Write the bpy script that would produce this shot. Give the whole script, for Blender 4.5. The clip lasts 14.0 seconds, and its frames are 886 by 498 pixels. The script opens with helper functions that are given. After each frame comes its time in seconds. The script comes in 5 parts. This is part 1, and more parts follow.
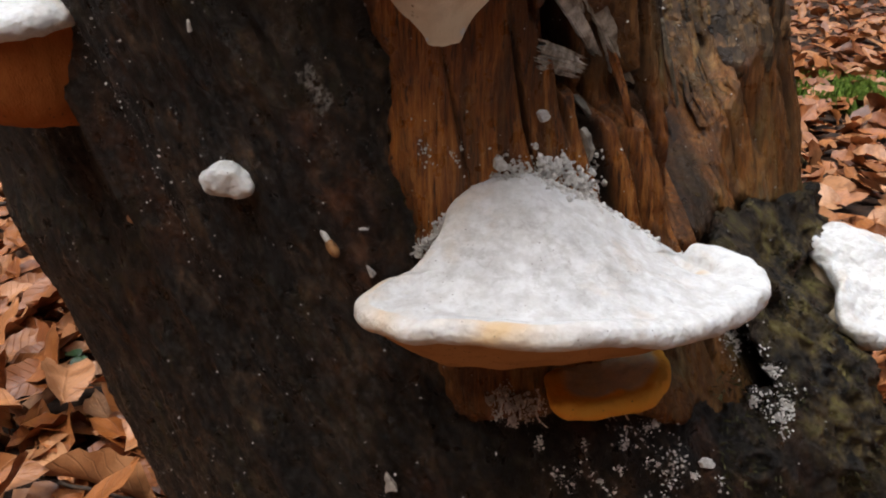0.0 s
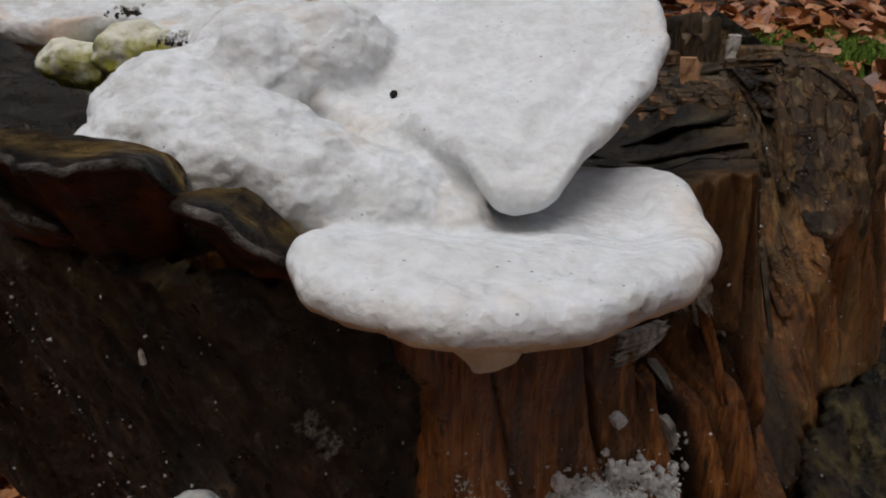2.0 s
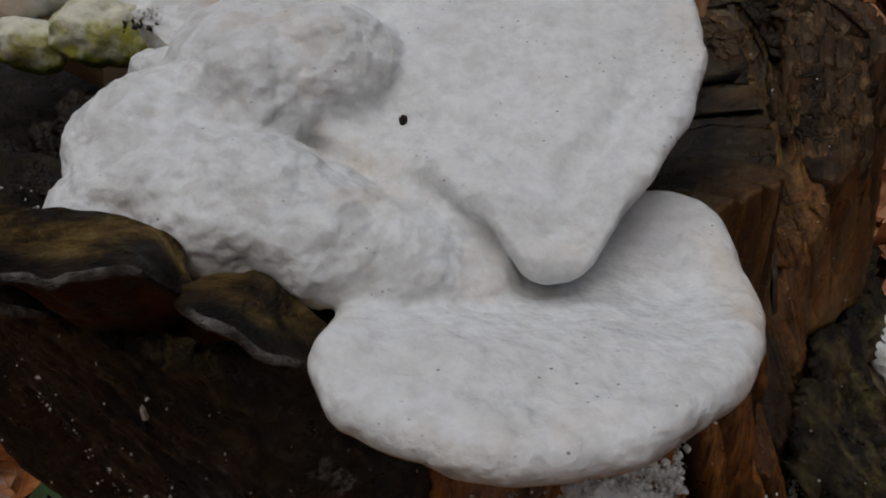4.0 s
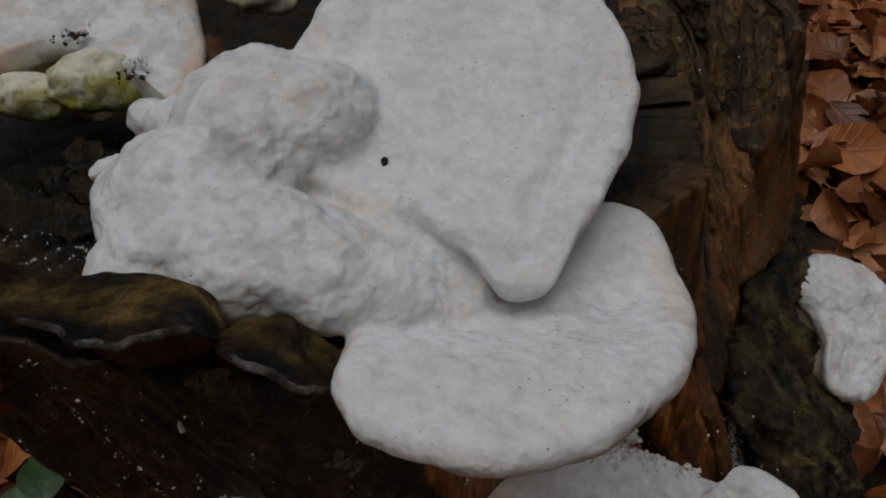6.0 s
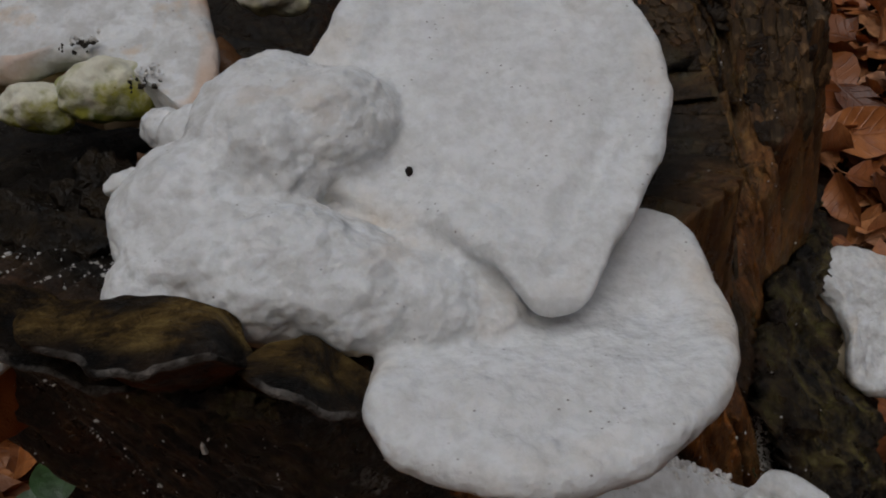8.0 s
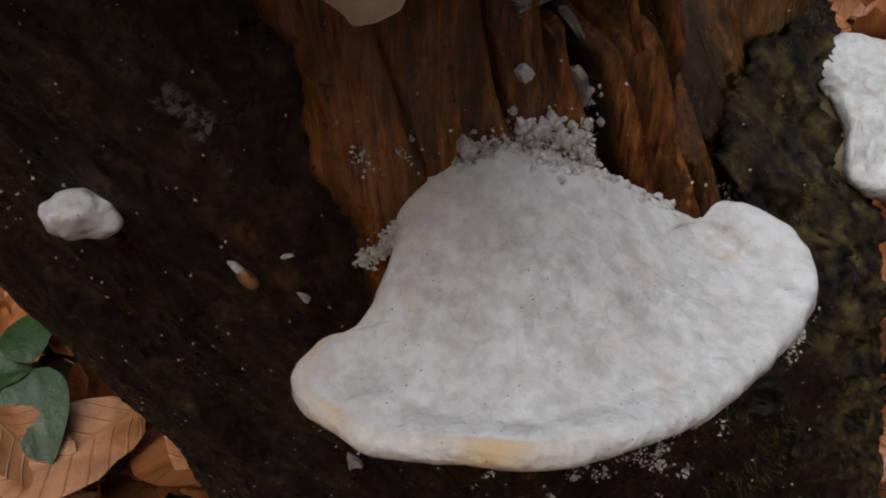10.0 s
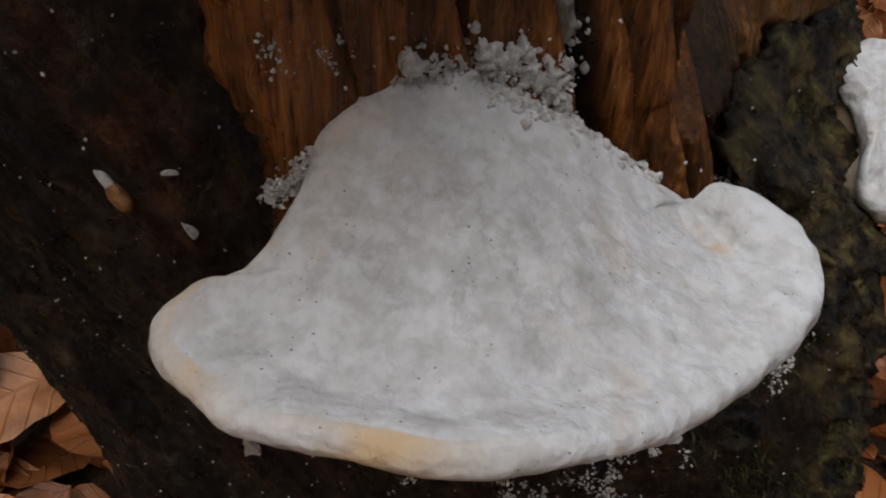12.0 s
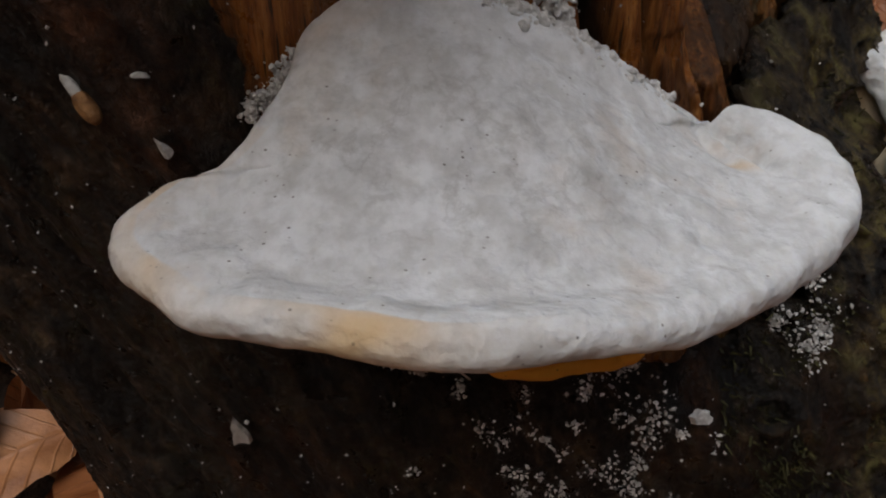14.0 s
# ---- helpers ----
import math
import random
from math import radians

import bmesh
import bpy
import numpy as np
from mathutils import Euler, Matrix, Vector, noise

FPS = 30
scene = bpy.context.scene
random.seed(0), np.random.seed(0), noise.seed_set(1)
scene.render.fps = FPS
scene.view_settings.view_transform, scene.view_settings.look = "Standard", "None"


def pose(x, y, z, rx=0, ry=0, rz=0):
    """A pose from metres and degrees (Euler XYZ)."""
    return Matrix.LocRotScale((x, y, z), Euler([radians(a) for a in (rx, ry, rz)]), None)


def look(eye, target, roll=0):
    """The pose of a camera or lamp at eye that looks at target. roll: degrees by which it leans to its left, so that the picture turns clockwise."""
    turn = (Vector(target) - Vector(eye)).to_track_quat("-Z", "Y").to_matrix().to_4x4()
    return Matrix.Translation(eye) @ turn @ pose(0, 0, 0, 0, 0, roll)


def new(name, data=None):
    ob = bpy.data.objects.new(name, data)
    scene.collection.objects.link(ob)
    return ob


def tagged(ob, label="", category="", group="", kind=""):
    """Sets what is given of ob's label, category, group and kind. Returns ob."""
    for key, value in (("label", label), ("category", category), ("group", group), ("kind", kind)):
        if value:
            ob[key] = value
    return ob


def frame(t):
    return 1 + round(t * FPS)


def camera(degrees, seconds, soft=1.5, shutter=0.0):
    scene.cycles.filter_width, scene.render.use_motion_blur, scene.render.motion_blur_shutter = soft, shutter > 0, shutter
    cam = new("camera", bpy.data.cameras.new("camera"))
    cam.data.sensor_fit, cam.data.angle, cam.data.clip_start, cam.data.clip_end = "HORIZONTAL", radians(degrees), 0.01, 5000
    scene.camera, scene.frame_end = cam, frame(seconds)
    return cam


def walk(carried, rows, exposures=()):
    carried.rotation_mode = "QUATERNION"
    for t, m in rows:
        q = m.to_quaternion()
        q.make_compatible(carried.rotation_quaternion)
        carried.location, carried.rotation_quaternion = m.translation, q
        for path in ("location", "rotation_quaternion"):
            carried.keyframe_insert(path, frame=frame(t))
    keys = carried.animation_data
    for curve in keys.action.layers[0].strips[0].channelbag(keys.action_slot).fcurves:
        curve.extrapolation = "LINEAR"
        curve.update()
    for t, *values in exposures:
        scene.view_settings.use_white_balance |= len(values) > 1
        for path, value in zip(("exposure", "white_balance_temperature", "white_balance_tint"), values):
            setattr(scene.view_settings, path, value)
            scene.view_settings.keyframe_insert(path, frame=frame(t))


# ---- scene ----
from mathutils.bvhtree import BVHTree

cam = camera(55.2, 14.0, soft=1.9)
PATH = [
    (0, (0.01877, 0.01390, 0.56236), (-0.01456, 0.56594, 0.32968), -0.48),
    (0.5, (0.01002, 0.03726, 0.57351), (-0.01073, 0.59184, 0.34545), -1.06),
    (1, (0.00536, 0.07239, 0.60047), (-0.01318, 0.62054, 0.35718), -0.39),
    (1.5, (0.00195, 0.09823, 0.61905), (-0.01752, 0.63913, 0.36013), 0.19),
    (2, (-0.00013, 0.11449, 0.62636), (-0.02280, 0.64626, 0.34938), 0.24),
    (2.5, (-0.00238, 0.12738, 0.62900), (-0.02570, 0.64986, 0.33495), -0.20),
    (3, (-0.00643, 0.13799, 0.63349), (-0.02148, 0.64735, 0.31674), -0.19),
    (3.5, (-0.00982, 0.14651, 0.64215), (-0.01324, 0.63600, 0.29517), 0.66),
    (6, (-0.01988, 0.13647, 0.68458), (0.02392, 0.57529, 0.27774), 0.34),
    (6.5, (-0.02181, 0.14029, 0.68409), (0.02266, 0.58209, 0.28057), -0.71),
    (7, (-0.02384, 0.14375, 0.68566), (0.01935, 0.58600, 0.28248), -1.54),
    (7.2, (-0.02486, 0.14557, 0.68628), (0.01913, 0.58670, 0.28197), -1.34),
    (9.3, (-0.01002, 0.13889, 0.64680), (0.02153, 0.56283, 0.22339), -0.87),
    (9.5, (-0.00224, 0.12824, 0.63331), (0.01892, 0.55436, 0.21144), -2.69),
    (10, (0.01089, 0.12339, 0.60601), (0.02353, 0.53416, 0.16885), -2.31),
    (10.5, (0.01879, 0.12396, 0.58870), (0.02944, 0.53021, 0.14729), 0.09),
    (11, (0.01966, 0.13456, 0.57507), (0.04062, 0.54894, 0.14166), 3.47),
    (11.5, (0.01997, 0.14397, 0.57098), (0.04713, 0.55593, 0.13561), 5.84),
    (12, (0.02367, 0.14165, 0.56986), (0.04584, 0.55650, 0.13695), 5.70),
    (12.5, (0.02559, 0.13363, 0.56714), (0.04528, 0.56049, 0.14595), 4.53),
    (13, (0.02768, 0.13208, 0.56721), (0.04515, 0.55608, 0.14304), 5.04),
    (13.5, (0.03000, 0.12760, 0.55564), (0.03694, 0.57040, 0.15082), 3.59),
    (14, (0.03072, 0.13062, 0.53726), (0.03318, 0.58981, 0.15108), 2.99),
]
EXPOSE = [(t, stops, 6350, 10) for t, stops in ((0.0, 0.66), (0.6, 0.58), (1.0, 0.42), (1.5, 0.05), (2.0, -0.36), (2.5, -0.62), (3.5, -0.82), (6.0, -1.12), (7.0, -1.12), (9.3, -0.96), (9.6, -0.78), (10.0, -0.32), (10.5, -0.2), (11.0, -0.32), (12.0, -0.36), (14.0, -0.42))]
walk(cam, [(t, look(eye, target, roll)) for t, eye, target, roll in PATH], EXPOSE)

# ---- light: an overcast day under bare trees ----
world = bpy.data.worlds.new("overcast_sky")
world.use_nodes = True
scene.world = world
wn = world.node_tree
sky = wn.nodes.new("ShaderNodeTexSky")
sky.sky_type = "NISHITA"
sky.sun_disc = False
sky.sun_elevation, sky.sun_rotation = radians(52), radians(200)
sky.air_density, sky.dust_density, sky.ozone_density = 1.0, 4.0, 0.6
wn.nodes["Background"].inputs["Strength"].default_value = 0.11
wn.links.new(sky.outputs[0], wn.nodes["Background"].inputs[0])
sun = new("overcast_sun", bpy.data.lights.new("overcast_sun", "SUN"))
sun.data.energy, sun.data.angle, sun.data.color = 2.2, radians(60), (1.0, 0.985, 0.965)
sun.matrix_world = look((-0.35, 0.35, 3.0), (0, 0.3, 0.4))


# ---- numeric helpers ----
def hash3(i, seed):
    h = i[..., 0] * 374761393 + i[..., 1] * 668265263 + i[..., 2] * 1274126177 + seed * 144665
    h = (h ^ (h >> 13)) & 0xFFFFFFFF
    h = (h * 1274126177) & 0xFFFFFFFF
    return ((h ^ (h >> 16)) & 0xFFFF) / 65535.0


def vnoise(p, seed=0):
    """Smooth value noise, -1 to 1, at the rows of p."""
    p = np.asarray(p, float)
    i = np.floor(p).astype(np.int64)
    f = p - i
    f = f * f * (3 - 2 * f)
    total = 0
    for a in (0, 1):
        for b in (0, 1):
            for c in (0, 1):
                w = np.abs(1 - a - f[..., 0]) * np.abs(1 - b - f[..., 1]) * np.abs(1 - c - f[..., 2])
                total = total + w * hash3(i + np.array([a, b, c]), seed)
    return total * 2 - 1


def fbm(p, scale, octaves=3, seed=0):
    q = np.asarray(p, float) * np.asarray(scale, float)
    total, amp = 0, 1.0
    for k in range(octaves):
        total = total + amp * vnoise(q, seed + 17 * k)
        q, amp = q * 2.03 + 5.2, amp * 0.5
    return total / 1.75


def smooth01(a, b, x):
    t = np.clip((x - a) / (b - a), 0, 1)
    return t * t * (3 - 2 * t)


def make(name, verts, faces, material, parent=None, label="", attrs=None, smooth=True):
    """One mesh object from arrays of vertices and faces."""
    me = bpy.data.meshes.new(name)
    me.from_pydata(np.asarray(verts, float).tolist(), [], faces if isinstance(faces, list) else faces.tolist())
    for key, values in (attrs or {}).items():
        me.attributes.new(key, "FLOAT", "POINT").data.foreach_set("value", np.asarray(values, np.float32))
    if smooth:
        me.polygons.foreach_set("use_smooth", np.ones(len(me.polygons), bool))
    me.materials.append(material)
    me.update()
    ob = new(name, me)
    if parent:
        ob.parent = parent
    if label:
        ob["label"] = label
    return ob


def empty(name, label, category, at=(0, 0, 0), group="", kind=""):
    ob = new(name)
    ob.location = at
    ob.empty_display_size = 0.02
    return tagged(ob, label, category, group, kind)


def adopt(child, parent):
    """Parent without moving."""
    child.parent = parent
    child.matrix_parent_inverse = Matrix.Translation(parent.location).inverted()
    return child


def sheet(rows, cols, wrap=False):
    """Quads of a grid of rows x cols vertices."""
    r, c = np.meshgrid(np.arange(rows - 1), np.arange(cols if wrap else cols - 1), indexing="ij")
    a, b = r * cols + c, r * cols + (c + 1) % cols
    return np.stack([a, b, b + cols, a + cols], -1).reshape(-1, 4)


def ring_spline(ctrl, n):
    """A closed smooth curve through control points, evenly sampled."""
    p = np.asarray(ctrl, float)
    m = len(p)
    k = 24
    t = np.linspace(0, 1, k, endpoint=False)[:, None]
    out = []
    for i in range(m):
        a, b, c, d = p[i - 1], p[i], p[(i + 1) % m], p[(i + 2) % m]
        out.append(0.5 * (2 * b + (c - a) * t + (2 * a - 5 * b + 4 * c - d) * t**2 + (3 * b - a - 3 * c + d) * t**3))
    q = np.concatenate(out)
    q = np.concatenate([q, q[:1]])
    s = np.r_[0, np.cumsum(np.linalg.norm(np.diff(q, axis=0), axis=1))]
    u = np.linspace(0, s[-1], n, endpoint=False)
    return np.stack([np.interp(u, s, q[:, j]) for j in range(p.shape[1])], 1)


# ---- materials ----
class Nodes:
    """Short hand for building one node material."""

    def __init__(self, name):
        self.mat = bpy.data.materials.new(name)
        self.mat.use_nodes = True
        self.nt = self.mat.node_tree
        self.bsdf = self.nt.nodes["Principled BSDF"]
        self.coord = self.nt.nodes.new("ShaderNodeTexCoord").outputs["Object"]

    def put(self, socket, value):
        if isinstance(value, bpy.types.NodeSocket):
            self.nt.links.new(value, socket)
        elif isinstance(value, (tuple, list)) and len(value) == 3 and socket.type == "RGBA":
            socket.default_value = (*value, 1)
        else:
            socket.default_value = value

    def stretch(self, scale, lean=0.0):
        turned = self.nt.nodes.new("ShaderNodeMapping")
        self.put(turned.inputs["Vector"], self.coord)
        turned.inputs["Rotation"].default_value = (0, radians(lean), 0)
        n = self.nt.nodes.new("ShaderNodeMapping")
        self.put(n.inputs["Vector"], turned.outputs[0])
        n.inputs["Scale"].default_value = scale
        return n.outputs[0]

    def noise(self, scale, detail=4, rough=0.55, vec=None, warp=0.0):
        n = self.nt.nodes.new("ShaderNodeTexNoise")
        self.put(n.inputs["Vector"], vec or self.coord)
        n.inputs["Scale"].default_value, n.inputs["Detail"].default_value = scale, detail
        n.inputs["Roughness"].default_value, n.inputs["Distortion"].default_value = rough, warp
        return n.outputs["Fac"]

    def cells(self, scale, vec=None, feature="F1"):
        n = self.nt.nodes.new("ShaderNodeTexVoronoi")
        n.feature = feature
        self.put(n.inputs["Vector"], vec or self.coord)
        n.inputs["Scale"].default_value = scale
        return n.outputs["Distance"]

    def ramp(self, fac, *stops):
        """Stops of (place, value or colour)."""
        n = self.nt.nodes.new("ShaderNodeValToRGB")
        self.put(n.inputs[0], fac)
        els = n.color_ramp.elements
        while len(els) < len(stops):
            els.new(0.5)
        for e, (x, c) in zip(els, stops):
            e.position, e.color = x, (*c, 1) if isinstance(c, tuple) else (c, c, c, 1)
        return n.outputs[0]

    def mix(self, fac, a, b, mode="MIX"):
        n = self.nt.nodes.new("ShaderNodeMix")
        n.data_type, n.blend_type = "RGBA", mode
        self.put(n.inputs[0], fac)
        self.put(n.inputs[6], a)
        self.put(n.inputs[7], b)
        return n.outputs[2]

    def math(self, op, a, b=0.5, c=0.5):
        n = self.nt.nodes.new("ShaderNodeMath")
        n.operation = op.removesuffix("_FREE")
        n.use_clamp = op in ("ADD", "MULTIPLY", "SUBTRACT")
        for s, v in zip(n.inputs, (a, b, c)):
            self.put(s, v)
        return n.outputs[0]

    def attr(self, name):
        n = self.nt.nodes.new("ShaderNodeAttribute")
        n.attribute_name = name
        return n.outputs["Fac"]

    def facing_down(self):
        g = self.nt.nodes.new("ShaderNodeNewGeometry")
        s = self.nt.nodes.new("ShaderNodeSeparateXYZ")
        self.put(s.inputs[0], g.outputs["Normal"])
        return self.ramp(self.math("MULTIPLY_ADD", s.outputs[2], -0.5, 0.5), (0.55, 0.0), (0.75, 1.0))

    def height(self):
        """How far up a rounded thing the place lies, 0 to 1."""
        g = self.nt.nodes.new("ShaderNodeTexCoord")
        s = self.nt.nodes.new("ShaderNodeSeparateXYZ")
        self.put(s.inputs[0], g.outputs["Generated"])
        return s.outputs[2]

    def random(self):
        """One random value for each loose object and each island of a joined mesh."""
        a = self.nt.nodes.new("ShaderNodeObjectInfo").outputs["Random"]
        b = self.nt.nodes.new("ShaderNodeNewGeometry").outputs["Random Per Island"]
        s = self.nt.nodes.new("ShaderNodeMath")
        s.operation = "ADD"
        self.put(s.inputs[0], a)
        self.put(s.inputs[1], b)
        return self.math("FRACT", s.outputs[0])

    def bump(self, *layers):
        """Layers of (height, strength, distance in metres)."""
        last = None
        for height, strength, distance in layers:
            n = self.nt.nodes.new("ShaderNodeBump")
            n.inputs["Strength"].default_value, n.inputs["Distance"].default_value = strength, distance
            self.put(n.inputs["Height"], height)
            if last:
                self.put(n.inputs["Normal"], last)
            last = n.outputs[0]
        self.put(self.bsdf.inputs["Normal"], last)

    def done(self, colour, rough=0.7, spec=0.5):
        self.put(self.bsdf.inputs["Base Color"], colour)
        self.put(self.bsdf.inputs["Roughness"], rough)
        self.put(self.bsdf.inputs["Specular IOR Level"], spec)
        return self.mat


def bark_material():
    n = Nodes("wet_bark")
    grain = n.noise(110, 6, 0.68, n.stretch((1, 1, 0.4), 20), 0.6)
    broad = n.noise(16, 4, 0.6, n.stretch((1, 1, 0.7)))
    base = n.ramp(grain, (0.34, (0.0025, 0.0018, 0.0013)), (0.48, (0.015, 0.0105, 0.007)), (0.68, (0.085, 0.056, 0.034)))
    rust = n.ramp(n.noise(26, 5, 0.6, n.stretch((1, 1, 0.5)), 0.4), (0.56, 0.0), (0.68, 1.0))
    base = n.mix(n.math("MULTIPLY", rust, 0.6), base, (0.1, 0.035, 0.013))
    curl = n.noise(230, 6, 0.72, n.stretch((1, 1, 0.6), 20), 1.2)
    base = n.mix(1.0, base, n.ramp(curl, (0.36, (0.3, 0.3, 0.3)), (0.5, (1.0, 1.0, 1.0)), (0.66, (1.9, 1.8, 1.6))), "MULTIPLY")
    algal = n.math("MULTIPLY", n.ramp(n.noise(20, 3), (0.48, 0.0), (0.6, 1.0)), n.ramp(curl, (0.48, 0.0), (0.6, 0.55)))
    base = n.mix(algal, base, (0.035, 0.04, 0.012))
    patch = n.noise(48, 5, 0.65, n.stretch((1, 1, 0.65), 20), 0.5)
    base = n.mix(1.0, base, n.ramp(patch, (0.34, (0.3, 0.3, 0.3)), (0.5, (0.9, 0.88, 0.85)), (0.66, (1.75, 1.55, 1.35))), "MULTIPLY")
    grey = n.ramp(broad, (0.58, 0.0), (0.75, 1.0))
    base = n.mix(n.math("MULTIPLY", grey, 0.45), base, (0.05, 0.042, 0.03))
    green = n.ramp(n.noise(75, 6, 0.72, None, 0.5), (0.42, (0.006, 0.0045, 0.003)), (0.49, (0.045, 0.032, 0.016)), (0.56, (0.13, 0.095, 0.034)), (0.64, (0.2, 0.175, 0.045)), (0.74, (0.32, 0.27, 0.19)))
    base = n.mix(n.math("MULTIPLY", n.attr("moss"), n.ramp(n.noise(35, 5, 0.6), (0.32, 0.0), (0.46, 1.0))), base, green)
    stain = n.math("MULTIPLY", n.attr("rust"), n.ramp(n.noise(90, 5, 0.65), (0.36, 0.0), (0.54, 1.0)))
    base = n.mix(n.math("MULTIPLY", stain, 0.9), base, n.ramp(curl, (0.4, (0.05, 0.016, 0.006)), (0.62, (0.2, 0.075, 0.03))))
    bloom = n.ramp(n.math("MULTIPLY", n.attr("mould"), n.ramp(n.noise(330, 6, 0.75), (0.4, 0.0), (0.64, 1.0))), (0.3, 0.0), (0.55, 1.0))
    base = n.mix(n.math("MULTIPLY", bloom, 0.6), base, (0.5, 0.5, 0.47))
    fleck = n.math("MULTIPLY", n.ramp(n.cells(210), (0.035, 1.0), (0.075, 0.0)), n.ramp(n.noise(34, 3), (0.52, 0.0), (0.58, 1.0)))
    base = n.mix(fleck, base, (0.5, 0.48, 0.44))
    n.bump((n.noise(70, 6, 0.7, n.stretch((1, 1, 0.35), 20), 0.5), 1.0, 0.008), (curl, 1.0, 0.006), (n.noise(520, 5, 0.7), 0.7, 0.0014))
    return n.done(base, n.ramp(n.noise(150, 4), (0.35, 0.2), (0.6, 0.7)), 0.45)


def wood_material():
    n = Nodes("rotting_wood")
    streak = n.noise(520, 6, 0.7, n.stretch((1, 1, 0.06)), 0.5)
    base = n.ramp(streak, (0.3, (0.05, 0.017, 0.006)), (0.45, (0.25, 0.083, 0.017)), (0.56, (0.39, 0.15, 0.032)), (0.7, (0.58, 0.275, 0.08)))
    tone = n.noise(38, 4, 0.6, n.stretch((1, 1, 0.35)), 0.3)
    base = n.mix(1.0, base, n.ramp(tone, (0.34, (0.42, 0.34, 0.3)), (0.5, (0.95, 0.92, 0.9)), (0.66, (1.25, 1.22, 1.15))), "MULTIPLY")
    dark = n.ramp(n.noise(75, 6, 0.7, n.stretch((1, 1, 0.1)), 0.3), (0.4, 1.0), (0.52, 0.0))
    base = n.mix(n.math("MULTIPLY", dark, 0.7), base, (0.03, 0.016, 0.009))
    dash = n.ramp(n.noise(900, 3, 0.6, n.stretch((1, 1, 0.09))), (0.33, 0.85), (0.42, 0.0))
    base = n.mix(dash, base, (0.022, 0.011, 0.006))
    old = n.noise(48, 6, 0.68, n.stretch((1, 1, 0.22)), 0.6)
    olive = n.ramp(old, (0.34, (0.02, 0.012, 0.007)), (0.43, (0.085, 0.048, 0.019)), (0.52, (0.2, 0.115, 0.042)), (0.6, (0.21, 0.165, 0.066)), (0.7, (0.33, 0.3, 0.23)))
    fibre = n.noise(420, 6, 0.72, n.stretch((1, 1, 0.09)), 0.5)
    olive = n.mix(1.0, olive, n.ramp(fibre, (0.34, (0.2, 0.18, 0.17)), (0.48, (0.9, 0.9, 0.9)), (0.66, (1.7, 1.6, 1.45))), "MULTIPLY")
    base = n.mix(n.math("MULTIPLY", n.attr("weather"), 0.92), base, olive)
    checks = n.cells(210, n.stretch((0.9, 1.6, 1.7)), "DISTANCE_TO_EDGE")
    check = n.math("MULTIPLY", n.ramp(checks, (0.0, 1.0), (0.07, 0.0)), n.math("MULTIPLY", n.attr("checks"), n.ramp(n.noise(40, 3), (0.42, 0.0), (0.62, 0.6))))
    # humus colour, used on the walls only to darken brown wood
    humus_darkening = n.ramp(n.noise(110, 6, 0.7), (0.35, (0.004, 0.003, 0.002)), (0.55, (0.016, 0.011, 0.006)), (0.72, (0.06, 0.045, 0.02)))
    base = n.mix(n.attr("humus_darkening"), base, humus_darkening)
    base = n.mix(check, base, (0.012, 0.008, 0.006))
    # the dark of the cut cracks is put into the colour as well
    base = n.mix(n.math("MULTIPLY", n.attr("crack_dark"), 0.9), base, (0.012, 0.008, 0.005))
    lichen = n.math("MULTIPLY", n.ramp(n.cells(190), (0.05, 1.0), (0.1, 0.0)), n.ramp(n.noise(30, 3), (0.56, 0.0), (0.62, 1.0)))
    base = n.mix(lichen, base, (0.45, 0.43, 0.38))
    n.bump((streak, 0.9, 0.0016), (fibre, 0.8, 0.0014), (n.noise(800, 4, 0.7, n.stretch((1, 1, 0.2))), 0.5, 0.0006), (check, 0.9, -0.002))
    return n.done(base, n.ramp(n.noise(160, 5, 0.65), (0.36, 0.16), (0.6, 0.7)), 0.4)


PORES = {}


def pore_material(name, colour):
    """The tube layer under a bracket: fine pores, brown stains."""
    n = Nodes(name)
    worn = tuple(c * k for c, k in zip(colour, (0.55, 0.42, 0.3)))
    base = n.mix(n.ramp(n.noise(45, 5, 0.6), (0.45, 0.0), (0.72, 0.75)), colour, worn)
    specks = n.math("MULTIPLY", n.ramp(n.cells(420, n.stretch((1, 1, 0.4))), (0.1, 1.0), (0.2, 0.0)), n.ramp(n.noise(60, 2), (0.45, 0.0), (0.55, 1.0)))
    base = n.mix(n.math("MULTIPLY", specks, 0.75), base, (0.1, 0.05, 0.02))
    n.bump((n.noise(90, 3, 0.5), 0.5, 0.003), (n.cells(1500, n.stretch((1, 1, 0.5))), 0.35, 0.0005))
    return n.done(base, 0.85, 0.25)


